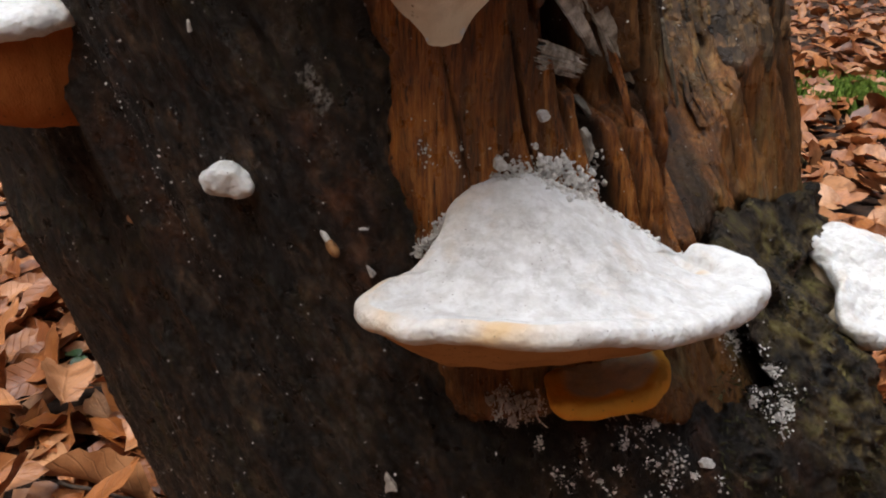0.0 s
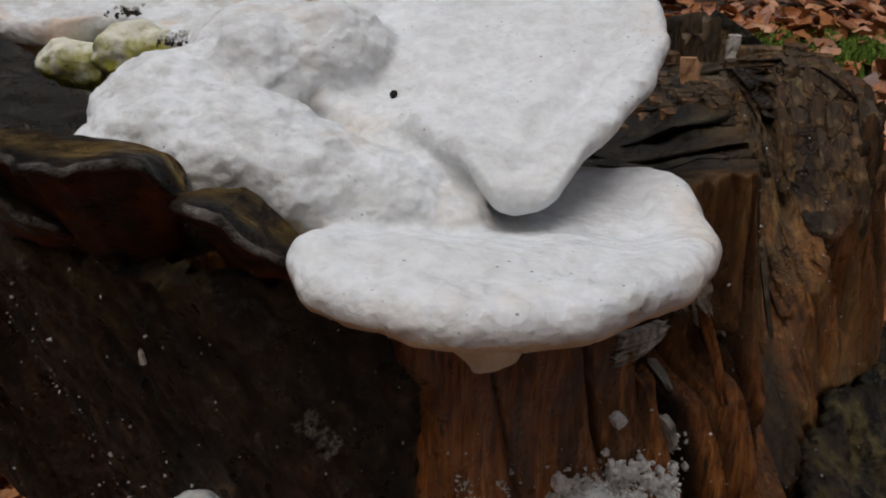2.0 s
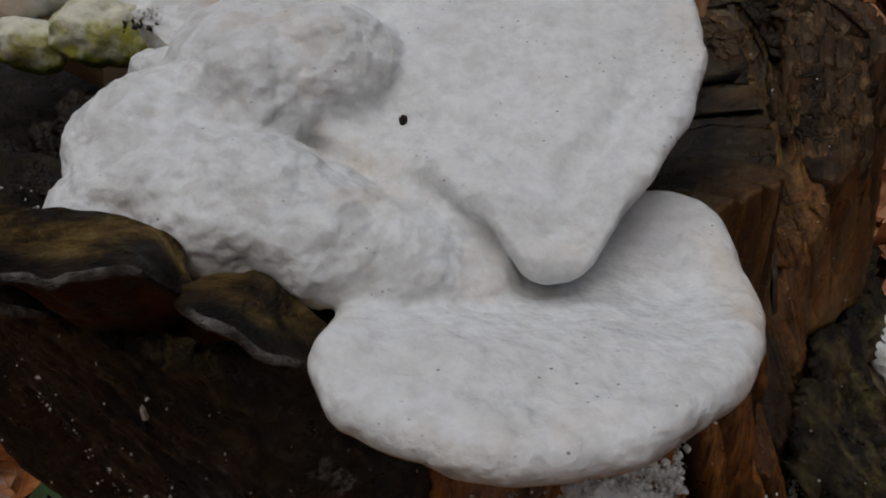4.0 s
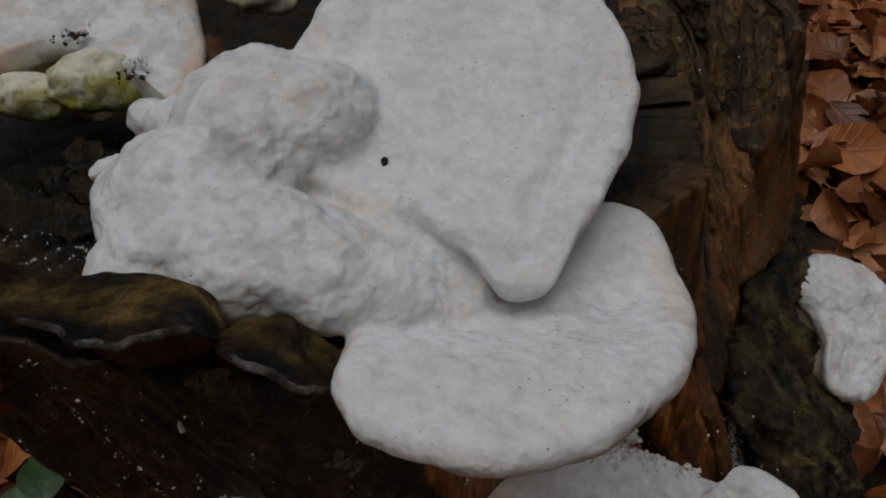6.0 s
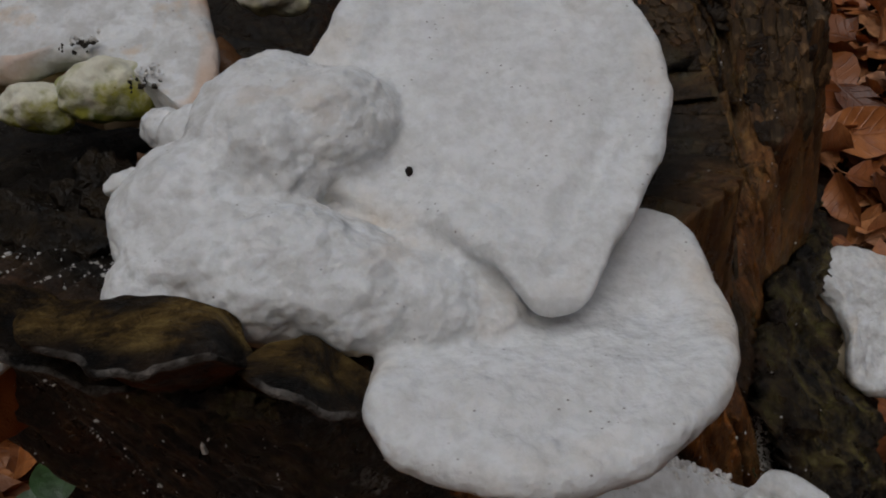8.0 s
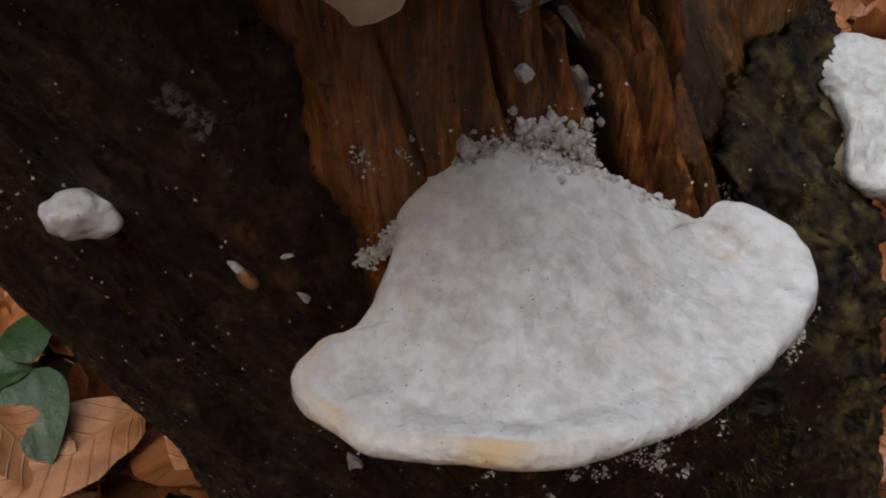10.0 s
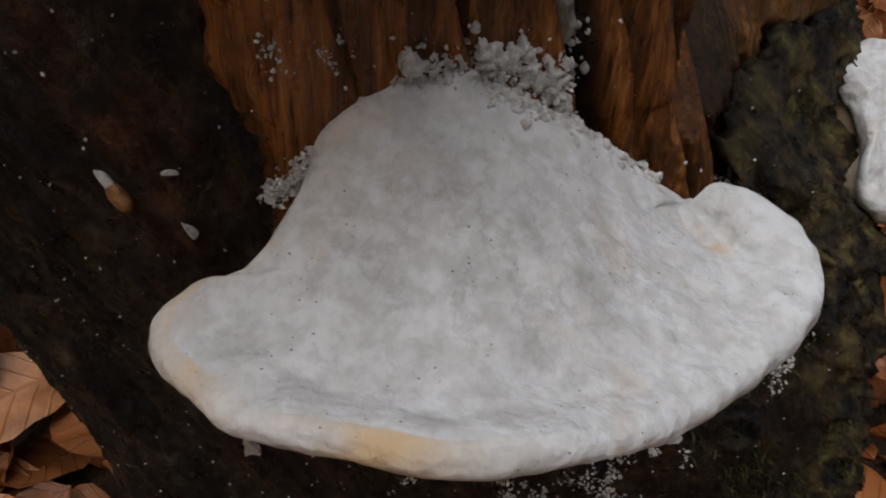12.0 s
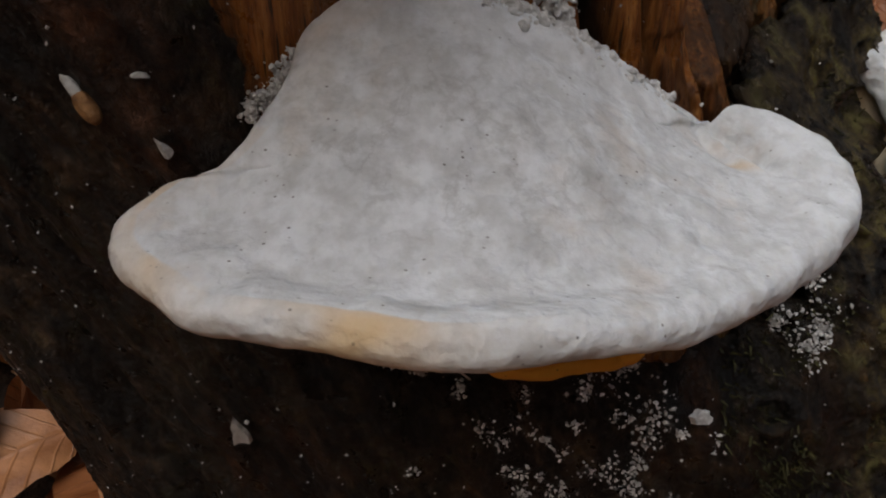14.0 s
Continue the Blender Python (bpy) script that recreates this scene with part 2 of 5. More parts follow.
def fungus_material(name, top=(0.76, 0.775, 0.785), rim=(0.62, 0.42, 0.2), under=(0.6, 0.45, 0.27), grime=0.5, rim_amount=0.6, algae=0.0, blotch=0.3, even=False, beige=0.4, lumpy=False):
    n = Nodes(name)
    lump = n.math("MULTIPLY_ADD", n.attr("lump"), 0.75, 0.25) if lumpy else 1.0
    dirt = n.ramp(n.noise(55, 6, 0.65, None, 0.3), (0.42, 0.0), (0.75, 1.0))
    base = n.mix(n.math("MULTIPLY", dirt, grime), top, (0.42, 0.4, 0.36))
    mottle = n.ramp(n.noise(300, 4, 0.7), (0.35, (0.87, 0.87, 0.86)), (0.58, (1.0, 1.0, 1.0)))
    base = n.mix(1.0, base, mottle, "MULTIPLY")
    cloud = n.ramp(n.noise(150, 3, 0.5), (0.42, 1.0), (0.56, 0.0))
    base = n.mix(n.math("MULTIPLY", n.math("MULTIPLY", cloud, blotch), lump), base, (0.46, 0.45, 0.43))
    blush = n.ramp(n.noise(46 if beige < 0.5 else 95, 4, 0.6), (0.56, 0.0), (0.7, 1.0))
    base = n.mix(n.math("MULTIPLY", n.math("MULTIPLY", blush, beige), lump), base, (0.62, 0.5, 0.38))
    edge = n.attr("rim") if even else n.math("MULTIPLY", n.attr("rim"), n.ramp(n.noise(34, 3, 0.5), (0.48, 0.0), (0.64, 1.0)))
    base = n.mix(n.math("MULTIPLY", edge, rim_amount), base, rim)
    crease = n.math("MULTIPLY", n.attr("smudge"), n.ramp(n.noise(85, 5, 0.6, None, 0.2), (0.46, 0.0), (0.495, 1.0), (0.53, 0.0)))
    base = n.mix(n.math("MULTIPLY", crease, 0.22), base, (0.22, 0.21, 0.19))
    smear = n.math("MULTIPLY", n.attr("smudge"), n.ramp(n.noise(90, 5, 0.62, None, 0.25), (0.42, 0.0), (0.68, 1.0)))
    base = n.mix(n.math("MULTIPLY", smear, 0.4), base, (0.17, 0.17, 0.155))
    specks = n.math("MULTIPLY", n.ramp(n.cells(380, n.stretch((1, 1.4, 1))), (0.06, 1.0), (0.14, 0.0)), n.ramp(n.noise(60, 3), (0.51, 0.0), (0.6, 1.0)))
    base = n.mix(n.math("MULTIPLY", specks, 0.75), base, (0.09, 0.07, 0.05))
    if algae:
        side = n.math("MULTIPLY_ADD", n.height(), -0.55, 0.62)
        wet = n.ramp(n.math("ADD", n.noise(190, 4, 0.6, None, 0.4), side), (0.64, 0.0), (0.92, 1.0))
        base = n.mix(n.math("MULTIPLY", wet, algae), base, n.ramp(n.noise(130, 3), (0.35, (0.1, 0.13, 0.006)), (0.65, (0.36, 0.34, 0.03))))
    PORES[name] = pore_material(name + "_pores", under)
    n.bump((n.noise(120, 1, 0.4), 0.45, 0.004), (n.noise(330, 1, 0.5), 0.5, 0.0018), (n.noise(1100, 2, 0.5), 0.35, 0.0006))
    n.bsdf.inputs["Subsurface Weight"].default_value = 0.12
    n.bsdf.inputs["Subsurface Radius"].default_value = (0.004, 0.003, 0.002)
    n.bsdf.inputs["Subsurface Scale"].default_value = 0.6
    return n.done(base, 0.85, 0.25)


def plain_material(name, a, b, scale=120, rough=0.7, bump=0.002, spec=0.4):
    """A surface that varies between two colours."""
    n = Nodes(name)
    base = n.ramp(n.noise(scale, 5, 0.62, None, 0.3), (0.35, a), (0.68, b))
    n.bump((n.noise(scale * 2.5, 5, 0.65), 0.7, bump))
    return n.done(base, rough, spec)


def leaf_material(name, *colours):
    n = Nodes(name)
    pick = n.ramp(n.random(), *[(k / max(1, len(colours) - 1), c) for k, c in enumerate(colours)])
    blot = n.ramp(n.noise(45, 5, 0.65), (0.35, (0.6, 0.52, 0.45)), (0.55, (1.0, 1.0, 1.0)))
    base = n.mix(1.0, pick, blot, "MULTIPLY")
    run = n.math("FRACT", n.math("SUBTRACT_FREE", n.math("MULTIPLY_FREE", n.attr("along"), 8.0), n.math("MULTIPLY_FREE", n.attr("across"), 1.6)))
    vein = n.ramp(n.math("ABSOLUTE", n.math("SUBTRACT_FREE", run, 0.5)), (0.0, 1.0), (0.1, 0.0))
    midrib = n.ramp(n.attr("across"), (0.0, 1.0), (0.09, 0.0))
    rib = n.math("MAXIMUM", vein, midrib)
    base = n.mix(n.math("MULTIPLY", rib, 0.3), base, n.mix(1.0, base, (0.5, 0.42, 0.36), "MULTIPLY"))
    n.bump((n.noise(160, 4, 0.6), 0.5, 0.002), (rib, 0.5, 0.0012))
    return n.done(base, n.ramp(n.noise(60, 3), (0.35, 0.3), (0.7, 0.6)), 0.6)


BARK = bark_material()
WOOD = wood_material()
CLUSTER = fungus_material("lumpy_white_fungus", grime=0.3, rim_amount=0.3, blotch=0.3, beige=0.38, lumpy=True, under=(0.74, 0.64, 0.48))
WHITE = fungus_material("white_felted_fungus", grime=0.3, rim_amount=0.3, under=(0.66, 0.55, 0.38))
CREAM = fungus_material("white_fungus_ochre_rim", blotch=0.28, even=True, rim=(0.66, 0.44, 0.2), rim_amount=0.8, under=(0.5, 0.29, 0.12), grime=0.3)
RUSTY = fungus_material("white_fungus_rust_pores", under=(0.38, 0.125, 0.028), grime=0.3)
OCHRE = fungus_material("ochre_fungus", top=(0.7, 0.58, 0.36), rim=(0.85, 0.43, 0.06), under=(0.8, 0.36, 0.05), rim_amount=1.0, even=True)
GREENED = fungus_material("algae_stained_fungus", top=(0.72, 0.7, 0.56), algae=0.95, grime=0.3, blotch=0.15)
PINKISH = fungus_material("white_fungus_buff_edge", rim=(0.6, 0.4, 0.27), rim_amount=0.9, grime=0.75, blotch=0.4, beige=0.75)
BUFF = fungus_material("buff_fungus_with_algae", top=(0.72, 0.68, 0.6), algae=0.5, grime=0.6, blotch=0.4, beige=0.8)
CRUMB = plain_material("white_mycelium", (0.46, 0.44, 0.41), (0.82, 0.81, 0.79), 500, 0.9, 0.001, 0.2)
BROWN = plain_material("brown_bracket_skin", (0.06, 0.025, 0.01), (0.19, 0.085, 0.03), 80, 0.45)
PALE = plain_material("pale_bracket_edge", (0.35, 0.31, 0.27), (0.6, 0.57, 0.53), 200, 0.8)
GREY_WOOD = plain_material("weathered_grey_wood", (0.1, 0.085, 0.068), (0.46, 0.42, 0.36), 140, 0.75)
GREY_PLATE = plain_material("olive_grey_wood", (0.04, 0.032, 0.02), (0.2, 0.165, 0.115), 160, 0.7, 0.003)
ORANGE_WOOD = plain_material("fresh_broken_wood", (0.3, 0.13, 0.05), (0.5, 0.3, 0.17), 140, 0.7)
SOIL = plain_material("damp_soil", (0.02, 0.011, 0.007), (0.1, 0.05, 0.027), 25, 0.85, 0.02)
MOSS = plain_material("green_moss", (0.07, 0.13, 0.015), (0.2, 0.32, 0.04), 60, 0.9, 0.01)
TWIG = plain_material("dark_twig_bark", (0.02, 0.013, 0.009), (0.09, 0.06, 0.04), 150, 0.7)
HOLE = plain_material("dark_burrow", (0.008, 0.005, 0.004), (0.02, 0.012, 0.008), 300, 0.9)
PUPA = plain_material("glossy_pupa_skin", (0.13, 0.05, 0.014), (0.5, 0.27, 0.11), 230, 0.3)
LITTER = leaf_material("dead_leaf", (0.11, 0.034, 0.01), (0.38, 0.128, 0.03), (0.46, 0.195, 0.07), (0.27, 0.08, 0.019), (0.54, 0.275, 0.13), (0.43, 0.16, 0.046), (0.2, 0.06, 0.016))
LEAF_GREEN = leaf_material("green_leaf", (0.03, 0.075, 0.022), (0.045, 0.1, 0.028))

# ---- the stump ----
ANGLES = [-180, -130, -85, -60, -40, -13, 0, 20, 34, 43, 50, 65, 75, 87, 110, 145, 180]
LEVELS = [-0.03, 0.2, 0.37, 0.42, 0.46, 0.5, 0.525, 0.56]
MIDS = [0.08, 0.05, 0.0, -0.015, -0.027, -0.0367, -0.0423, -0.05]
RADII = [
    [0.25, 0.235, 0.213, 0.195, 0.19, 0.188, 0.2, 0.215, 0.23, 0.233, 0.235, 0.24, 0.24, 0.24, 0.24, 0.24, 0.24],
    [0.2, 0.2, 0.2, 0.166, 0.169, 0.158, 0.17, 0.178, 0.195, 0.198, 0.2, 0.2, 0.2, 0.2, 0.2, 0.2, 0.2],
    [0.2, 0.2, 0.208, 0.159, 0.155, 0.156, 0.164, 0.17, 0.192, 0.195, 0.198, 0.188, 0.184, 0.194, 0.215, 0.2, 0.2],
    [0.2, 0.205, 0.209, 0.17, 0.15, 0.156, 0.165, 0.165, 0.174, 0.174, 0.174, 0.165, 0.165, 0.184, 0.21, 0.2, 0.2],
    [0.2, 0.203, 0.198, 0.163, 0.146, 0.159, 0.167, 0.157, 0.164, 0.164, 0.16, 0.15, 0.156, 0.191, 0.21, 0.19, 0.2],
    [0.2, 0.202, 0.198, 0.167, 0.148, 0.161, 0.171, 0.159, 0.158, 0.164, 0.151, 0.145, 0.155, 0.19, 0.207, 0.18, 0.187],
    [0.2, 0.2012, 0.2001, 0.1703, 0.1497, 0.1631, 0.1748, 0.1636, 0.1601, 0.1669, 0.1506, 0.1429, 0.154, 0.19, 0.205, 0.1717, 0.1757],
    [0.2, 0.2, 0.203, 0.175, 0.152, 0.166, 0.18, 0.17, 0.163, 0.171, 0.15, 0.14, 0.14, 0.15, 0.165, 0.16, 0.16],
]
MID_Y = 0.42
DEG = np.arange(-180, 181)
_kern = np.exp(-0.5 * (np.arange(-12, 13) / 4.0) ** 2)
SMOOTHED = np.array([np.convolve(np.pad(np.interp(DEG, ANGLES, row), 12, mode="wrap"), _kern / _kern.sum(), "valid") for row in RADII])


def radius(th, z):
    """The stump's outer radius at angles (degrees from the front, to the right) and heights."""
    th, z = np.broadcast_arrays(np.asarray(th, float), np.asarray(z, float))
    col = np.clip(th + 180, 0, 359.999)
    a = col.astype(int)
    f = col - a
    rows = SMOOTHED[:, a] * (1 - f) + SMOOTHED[:, a + 1] * f
    lev = np.interp(z, LEVELS, np.arange(len(LEVELS)))
    k = np.clip(lev.astype(int), 0, len(LEVELS) - 2)
    g = lev - k
    g = g * g * (3 - 2 * g) * 0.5 + g * 0.5
    lo = np.take_along_axis(rows, k[None], 0)[0]
    hi = np.take_along_axis(rows, k[None] + 1, 0)[0]
    return lo * (1 - g) + hi * g


def at_stump(th, z, out=0.0):
    th, z = np.broadcast_arrays(np.asarray(th, float), np.asarray(z, float))
    r = radius(th, z) + out
    a = np.radians(th)
    return np.stack([np.interp(z, LEVELS, MIDS) + r * np.sin(a), MID_Y - r * np.cos(a), z], -1)


def on_stump(x, z, out=0.0):
    """The place on the stump's front at that x and height, and the outward normal."""
    ths = np.linspace(-84, 88, 700)
    p = at_stump(ths, np.full(700, z))
    k = int(np.argmin(np.abs(p[:, 0] - x)))
    th = ths[k]
    a, b = at_stump(th + 1, z) - at_stump(th - 1, z), at_stump(th, z + 0.004) - at_stump(th, z - 0.004)
    nrm = np.cross(a, b)
    nrm = nrm / np.linalg.norm(nrm)
    return at_stump(th, z) + nrm * out, nrm


def bare(th, z, p):
    """Where the bark has fallen off (over 0: bare wood), in degrees or so from the edge."""
    n = 2.2 * fbm(p, (60, 60, 35), 3, 5) + 0.6 * fbm(p, 200, 2, 6)
    left = th - (np.interp(z, [0.44, 0.47, 0.515, 0.535, 0.56], [8.5, 9.5, 11, 9, 7.5]) + n)
    right = 100 + 2 * n - th
    low = (z - np.interp(th, [8, 20, 40, 44.5, 47, 60, 75, 95], [0.40, 0.40, 0.39, 0.392, 0.444, 0.446, 0.432, 0.42])) * 400 + 1.5 * n
    return np.minimum(np.minimum(left, right), low)


def rim_height(th):
    """The broken top edge of the stump."""
    p = np.stack([th / 7.0, th * 0, th * 0], -1)
    jag = np.abs(vnoise(p, 3)) * 0.5 + np.abs(vnoise(p * 2.7, 4)) * 0.5
    right = smooth01(40, 62, th)
    broken = np.interp(th, [40, 48, 54, 60, 66, 74, 80, 84, 88, 98, 104, 108, 112, 115, 117, 119, 121, 126, 132, 140], [0.535, 0.521, 0.528, 0.537, 0.541, 0.541, 0.543, 0.545, 0.545, 0.543, 0.539, 0.534, 0.533, 0.518, 0.526, 0.549, 0.526, 0.518, 0.47, 0.44])
    left = 0.552 + 0.008 * (jag - 0.4) - (1 - smooth01(-150, -110, th)) * 0.07
    return left * (1 - right) + right * (broken + 0.004 * (jag - 0.4))


stump = empty("tree_stump", "leaning tree stump, wet dark bark half fallen off rotting orange-brown wood", "tree stump", (0.05, MID_Y, 0))


def column_angles():
    dense = np.arange(-95, 130, 0.27)
    return np.concatenate([np.arange(-180, -95, 1.5), dense, np.arange(131, 180, 1.5)])


FINE = [(random.uniform(30, 98), random.uniform(0.22, 0.5), random.uniform(0.002, 0.006), lo, lo + random.uniform(0.03, 0.1)) for lo in [random.uniform(0.42, 0.52) for _ in range(34)]]


def splinter_relief(th, z, wide, tall, seed):
    """Steps between upright splinters, -1 to 1, with a groove at each joint; joints wander and the splinters end at random heights."""
    u = th / wide + 0.3 * vnoise(np.stack([th * 0, z * 40, th * 0], -1), seed)
    i = np.floor(u).astype(np.int64)
    shift = hash3(np.stack([i, i * 0, i * 0], -1), seed)
    k = np.floor(z / tall + 7 * shift).astype(np.int64)
    step = hash3(np.stack([i, k, i * 0], -1), seed + 1) * 2 - 1
    f = np.abs(u - i - 0.5) * 2
    return 0.6 * step - 0.9 * smooth01(0.8, 1.0, f) * hash3(np.stack([i, k, i * 0 + 3], -1), seed + 2)


def build_stump():
    ths = column_angles()
    v = np.concatenate([np.linspace(0, 0.42, 70, endpoint=False), np.linspace(0.42, 1, 330)])
    top = rim_height(ths)
    z = -0.03 + v[:, None] * (top[None] + 0.03)
    th = np.broadcast_to(ths, z.shape)
    p = at_stump(th, z)
    a = np.radians(th)
    outward = np.stack([np.sin(a), -np.cos(a), np.zeros_like(a)], -1)
    gap = bare(th, z, p)
    isbare = smooth01(-4.0, 0.5, gap)
    rootmoss = smooth01(38, 52, th) * (1 - smooth01(0.42, 0.46, z)) + 0.45 * smooth01(0.52, 0.55, z) * (1 - smooth01(20, 40, th))
    # wood: upright grain, deep cracks that wander
    grain = (0.4 + 0.6 * smooth01(26, 40, th)) * 0.0013 * np.abs(fbm(p, (330, 330, 14), 3, 21)) + 0.0005 * fbm(p, (60, 60, 5), 2, 22) + 0.0016 * smooth01(44, 60, th) * fbm(p, (260, 260, 45), 3, 24)
    wander = 0.7 * fbm(p * [0, 0, 1], 28, 3, 23)
    cracks = 0
    for c, w, depth, lo, hi in ((16, 0.2, 0.002, 0.47, 0.53), (24.3, 0.28, 0.005, 0.475, 0.53), (29.5, 0.35, 0.006, 0.49, 0.55), (33.0, 1.05, 0.014, 0.41, 0.535), (37.4, 0.25, 0.003, 0.43, 0.5), (42.0, 0.42, 0.01, 0.40, 0.53), (46.6, 0.5, 0.009, 0.40, 0.51), (55, 0.5, 0.006, 0.45, 0.53), (59, 0.4, 0.005, 0.43, 0.5), (67.6, 0.55, 0.01, 0.485, 0.56), (73, 0.4, 0.005, 0.44, 0.52), (78, 0.7, 0.008, 0.46, 0.56), (86, 0.6, 0.006, 0.44, 0.55), *FINE):
        on = smooth01(lo - 0.01, lo + 0.02, z) * (1 - smooth01(hi - 0.02, hi + 0.01, z))
        cracks = cracks + depth * on * np.exp(-(((th - c - wander * (1 + 0.15 * np.sin(c))) / w) ** 2))
    planks = splinter_relief(th + 1.6 * wander, z, 3.4, 0.045, 61) * 0.0014 * (0.35 + 0.65 * smooth01(28, 40, th)) + splinter_relief(th + wander, z, 1.2, 0.02, 62) * 0.0006 * (0.3 + 0.7 * smooth01(28, 40, th))
    # a hollow where the wood has rotted through
    hollow = 1 - smooth01(0.5, 1.15, ((th - 35 - 150 * (0.515 - z)) / 6.2) ** 2 + ((z - 0.5165) / 0.0265) ** 2 + 0.9 * fbm(p, (170, 170, 70), 3, 27))
    # furrow darkens the colour along cracks, fully where they cut deep
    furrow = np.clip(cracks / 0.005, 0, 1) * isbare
    cracks = cracks + 0.017 * hollow * (0.75 + 0.5 * fbm(p, (120, 120, 60), 2, 28))
    proud = np.clip(radius(th, z) - radius(th, 0.475 + 0 * z), 0, 1) * smooth01(30, 40, th) * (1 - smooth01(0.46, 0.47, z))
    core = p + outward * (grain + planks - cracks - 0.65 * proud * isbare - (0.009 + 0.3 * proud) * (1 - isbare))[..., None]
    # the broken shoulder leans back from a front strip that still stands
    leaning = 0.371 + 0.72 * (z - 0.469) + 0.004 * fbm(p, (55, 55, 40), 3, 29) + 0.0016 * planks / 0.0014
    shoulder = smooth01(0.08, 0.088, core[..., 0] + 0.002 * fbm(p * [0, 0, 1], 60, 2, 30)) * (np.abs(th) < 100)
    core[..., 1] += shoulder * smooth01(0.445, 0.47, z) * np.clip(leaning - core[..., 1], 0, 1)
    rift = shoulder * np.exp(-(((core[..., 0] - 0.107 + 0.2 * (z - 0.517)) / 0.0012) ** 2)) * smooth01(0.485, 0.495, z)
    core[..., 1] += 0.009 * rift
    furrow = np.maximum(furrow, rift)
    # inward part of the broken top
    rings = 16
    caps = []
    edge = core[-1]
    mid = np.array([np.interp(0.55, LEVELS, MIDS), MID_Y, 0.535])
    for k in range(1, rings + 1):
        s = 1 - (k / rings) ** 0.8 * 0.999
        q = mid + (edge - mid) * s
        ramp = smooth01(0.03, 0.055, q[:, 0]) * (0.002 + 0.005 * (1 - smooth01(0.09, 0.16, q[:, 0]))) * smooth01(0.34, 0.455, q[:, 1]) * smooth01(0.0, 0.15, 1 - s)
        sink = -0.012 * smooth01(0, 0.25, 1 - s) + ramp + 0.006 * fbm(q, 70, 3, 41) + 0.004 * fbm(q, 220, 2, 42)
        q[:, 2] = q[:, 2] * 1.0 + sink
        caps.append(q)
    allv = np.concatenate([core.reshape(-1, 3), np.concatenate(caps)])
    faces = sheet(len(v) + rings, len(ths), wrap=True)
    weather = 0.75 * smooth01(31, 40, th) * smooth01(0.485, 0.512, z) + 0.45 * smooth01(43, 54, th) + 0.6 * (1 - smooth01(0.42, 0.445, z))
    checks = smooth01(48, 56, th) * smooth01(0.465, 0.5, z)
    inner = np.concatenate(caps)
    worn = smooth01(0.078, 0.095, inner[:, 0])
    pad = np.ones(rings * len(ths))
    # besides humus on top, this mask darkens the right wall against sky light
    adopt(make("heartwood", allv, faces, WOOD, None, "bare rotting wood, orange-brown with upright cracks", {"weather": np.r_[np.clip(weather, 0, 1).ravel(), pad], "crack_dark": np.r_[furrow.ravel(), pad * 0], "checks": np.r_[checks.ravel(), worn * 0.6], "humus_darkening": np.r_[np.clip(0.6 * smooth01(43, 47, th) * (1 - smooth01(58, 64, th)) * smooth01(0.5, 0.516, z) * (1 - shoulder) + 0.85 * smooth01(45.8, 47.5, th + 2 * wander) * (1 - smooth01(55, 62, th)) * (1 - smooth01(0.458, 0.478, z)) + 0.6 * (1 - smooth01(9, 14, th)) * smooth01(0.5, 0.52, z) + 0.3 * smooth01(42, 55, th) * smooth01(0.51, 0.535, z) * (0.6 + 0.8 * fbm(p, 45, 3, 71)) + 0.45 * smooth01(28, 36, th) * (1 - smooth01(36, 44, th)) * smooth01(0.52, 0.53, z) + 0.25 * smooth01(78, 90, th), 0, 1).ravel(), 1 - worn * 0.5]}), stump)
    # bark
    def blot(x, h, wide, high, lean=0.0):
        return np.exp(-(((p[..., 0] - x - lean * (z - h)) / wide) ** 2) - ((z - h) / high) ** 2) * (np.abs(th) < 100)

    slant = p + np.stack([0.38 * (z - 0.45), 0 * z, 0 * z], -1)
    lumps = 0.0035 * fbm(slant, (38, 38, 14), 3, 51) + 0.003 * fbm(slant, (150, 150, 30), 3, 52) + 0.0015 * fbm(slant, (420, 420, 160), 2, 53)
    knobs = rootmoss * (1 - 0.5 * smooth01(0.39, 0.43, z)) * (0.009 * fbm(p, 38, 2, 54) + 0.008 * ((1 - np.abs(vnoise(p * 62, 56))) ** 2 - 0.35) + 0.005 * ((1 - np.abs(vnoise(p * 150, 59))) ** 2 - 0.35) + 0.0018 * np.abs(fbm(p, 330, 2, 55)))
    skew = p @ np.array([[0.8, 0, 0.5], [0, 1, 0], [-0.6, 0, 0.86]])
    knobs = knobs + smooth01(40, 50, th) * (1 - smooth01(0.43, 0.45, z)) * (0.0062 * (1 - 2.2 * np.abs(fbm(skew, (20, 20, 75), 2, 57))) + 0.0026 * np.abs(fbm(skew, (80, 80, 240), 2, 58)))
    # two upright folds of the bark, leaning with the trunk
    lean = th + (z - 0.45) * 60
    fold = 0.006 * np.exp(-(((lean + 30) / 2.6) ** 2)) - 0.003 * np.exp(-(((lean + 25) / 2.2) ** 2))
    shell = p + outward * (lumps + knobs + fold * (1 - rootmoss) - 0.0055 * smooth01(-9, 0, gap) * (1 - rootmoss) - 0.01 * blot(0.163, 0.397, 0.007, 0.005, 0.6))[..., None]
    keep = gap < 0

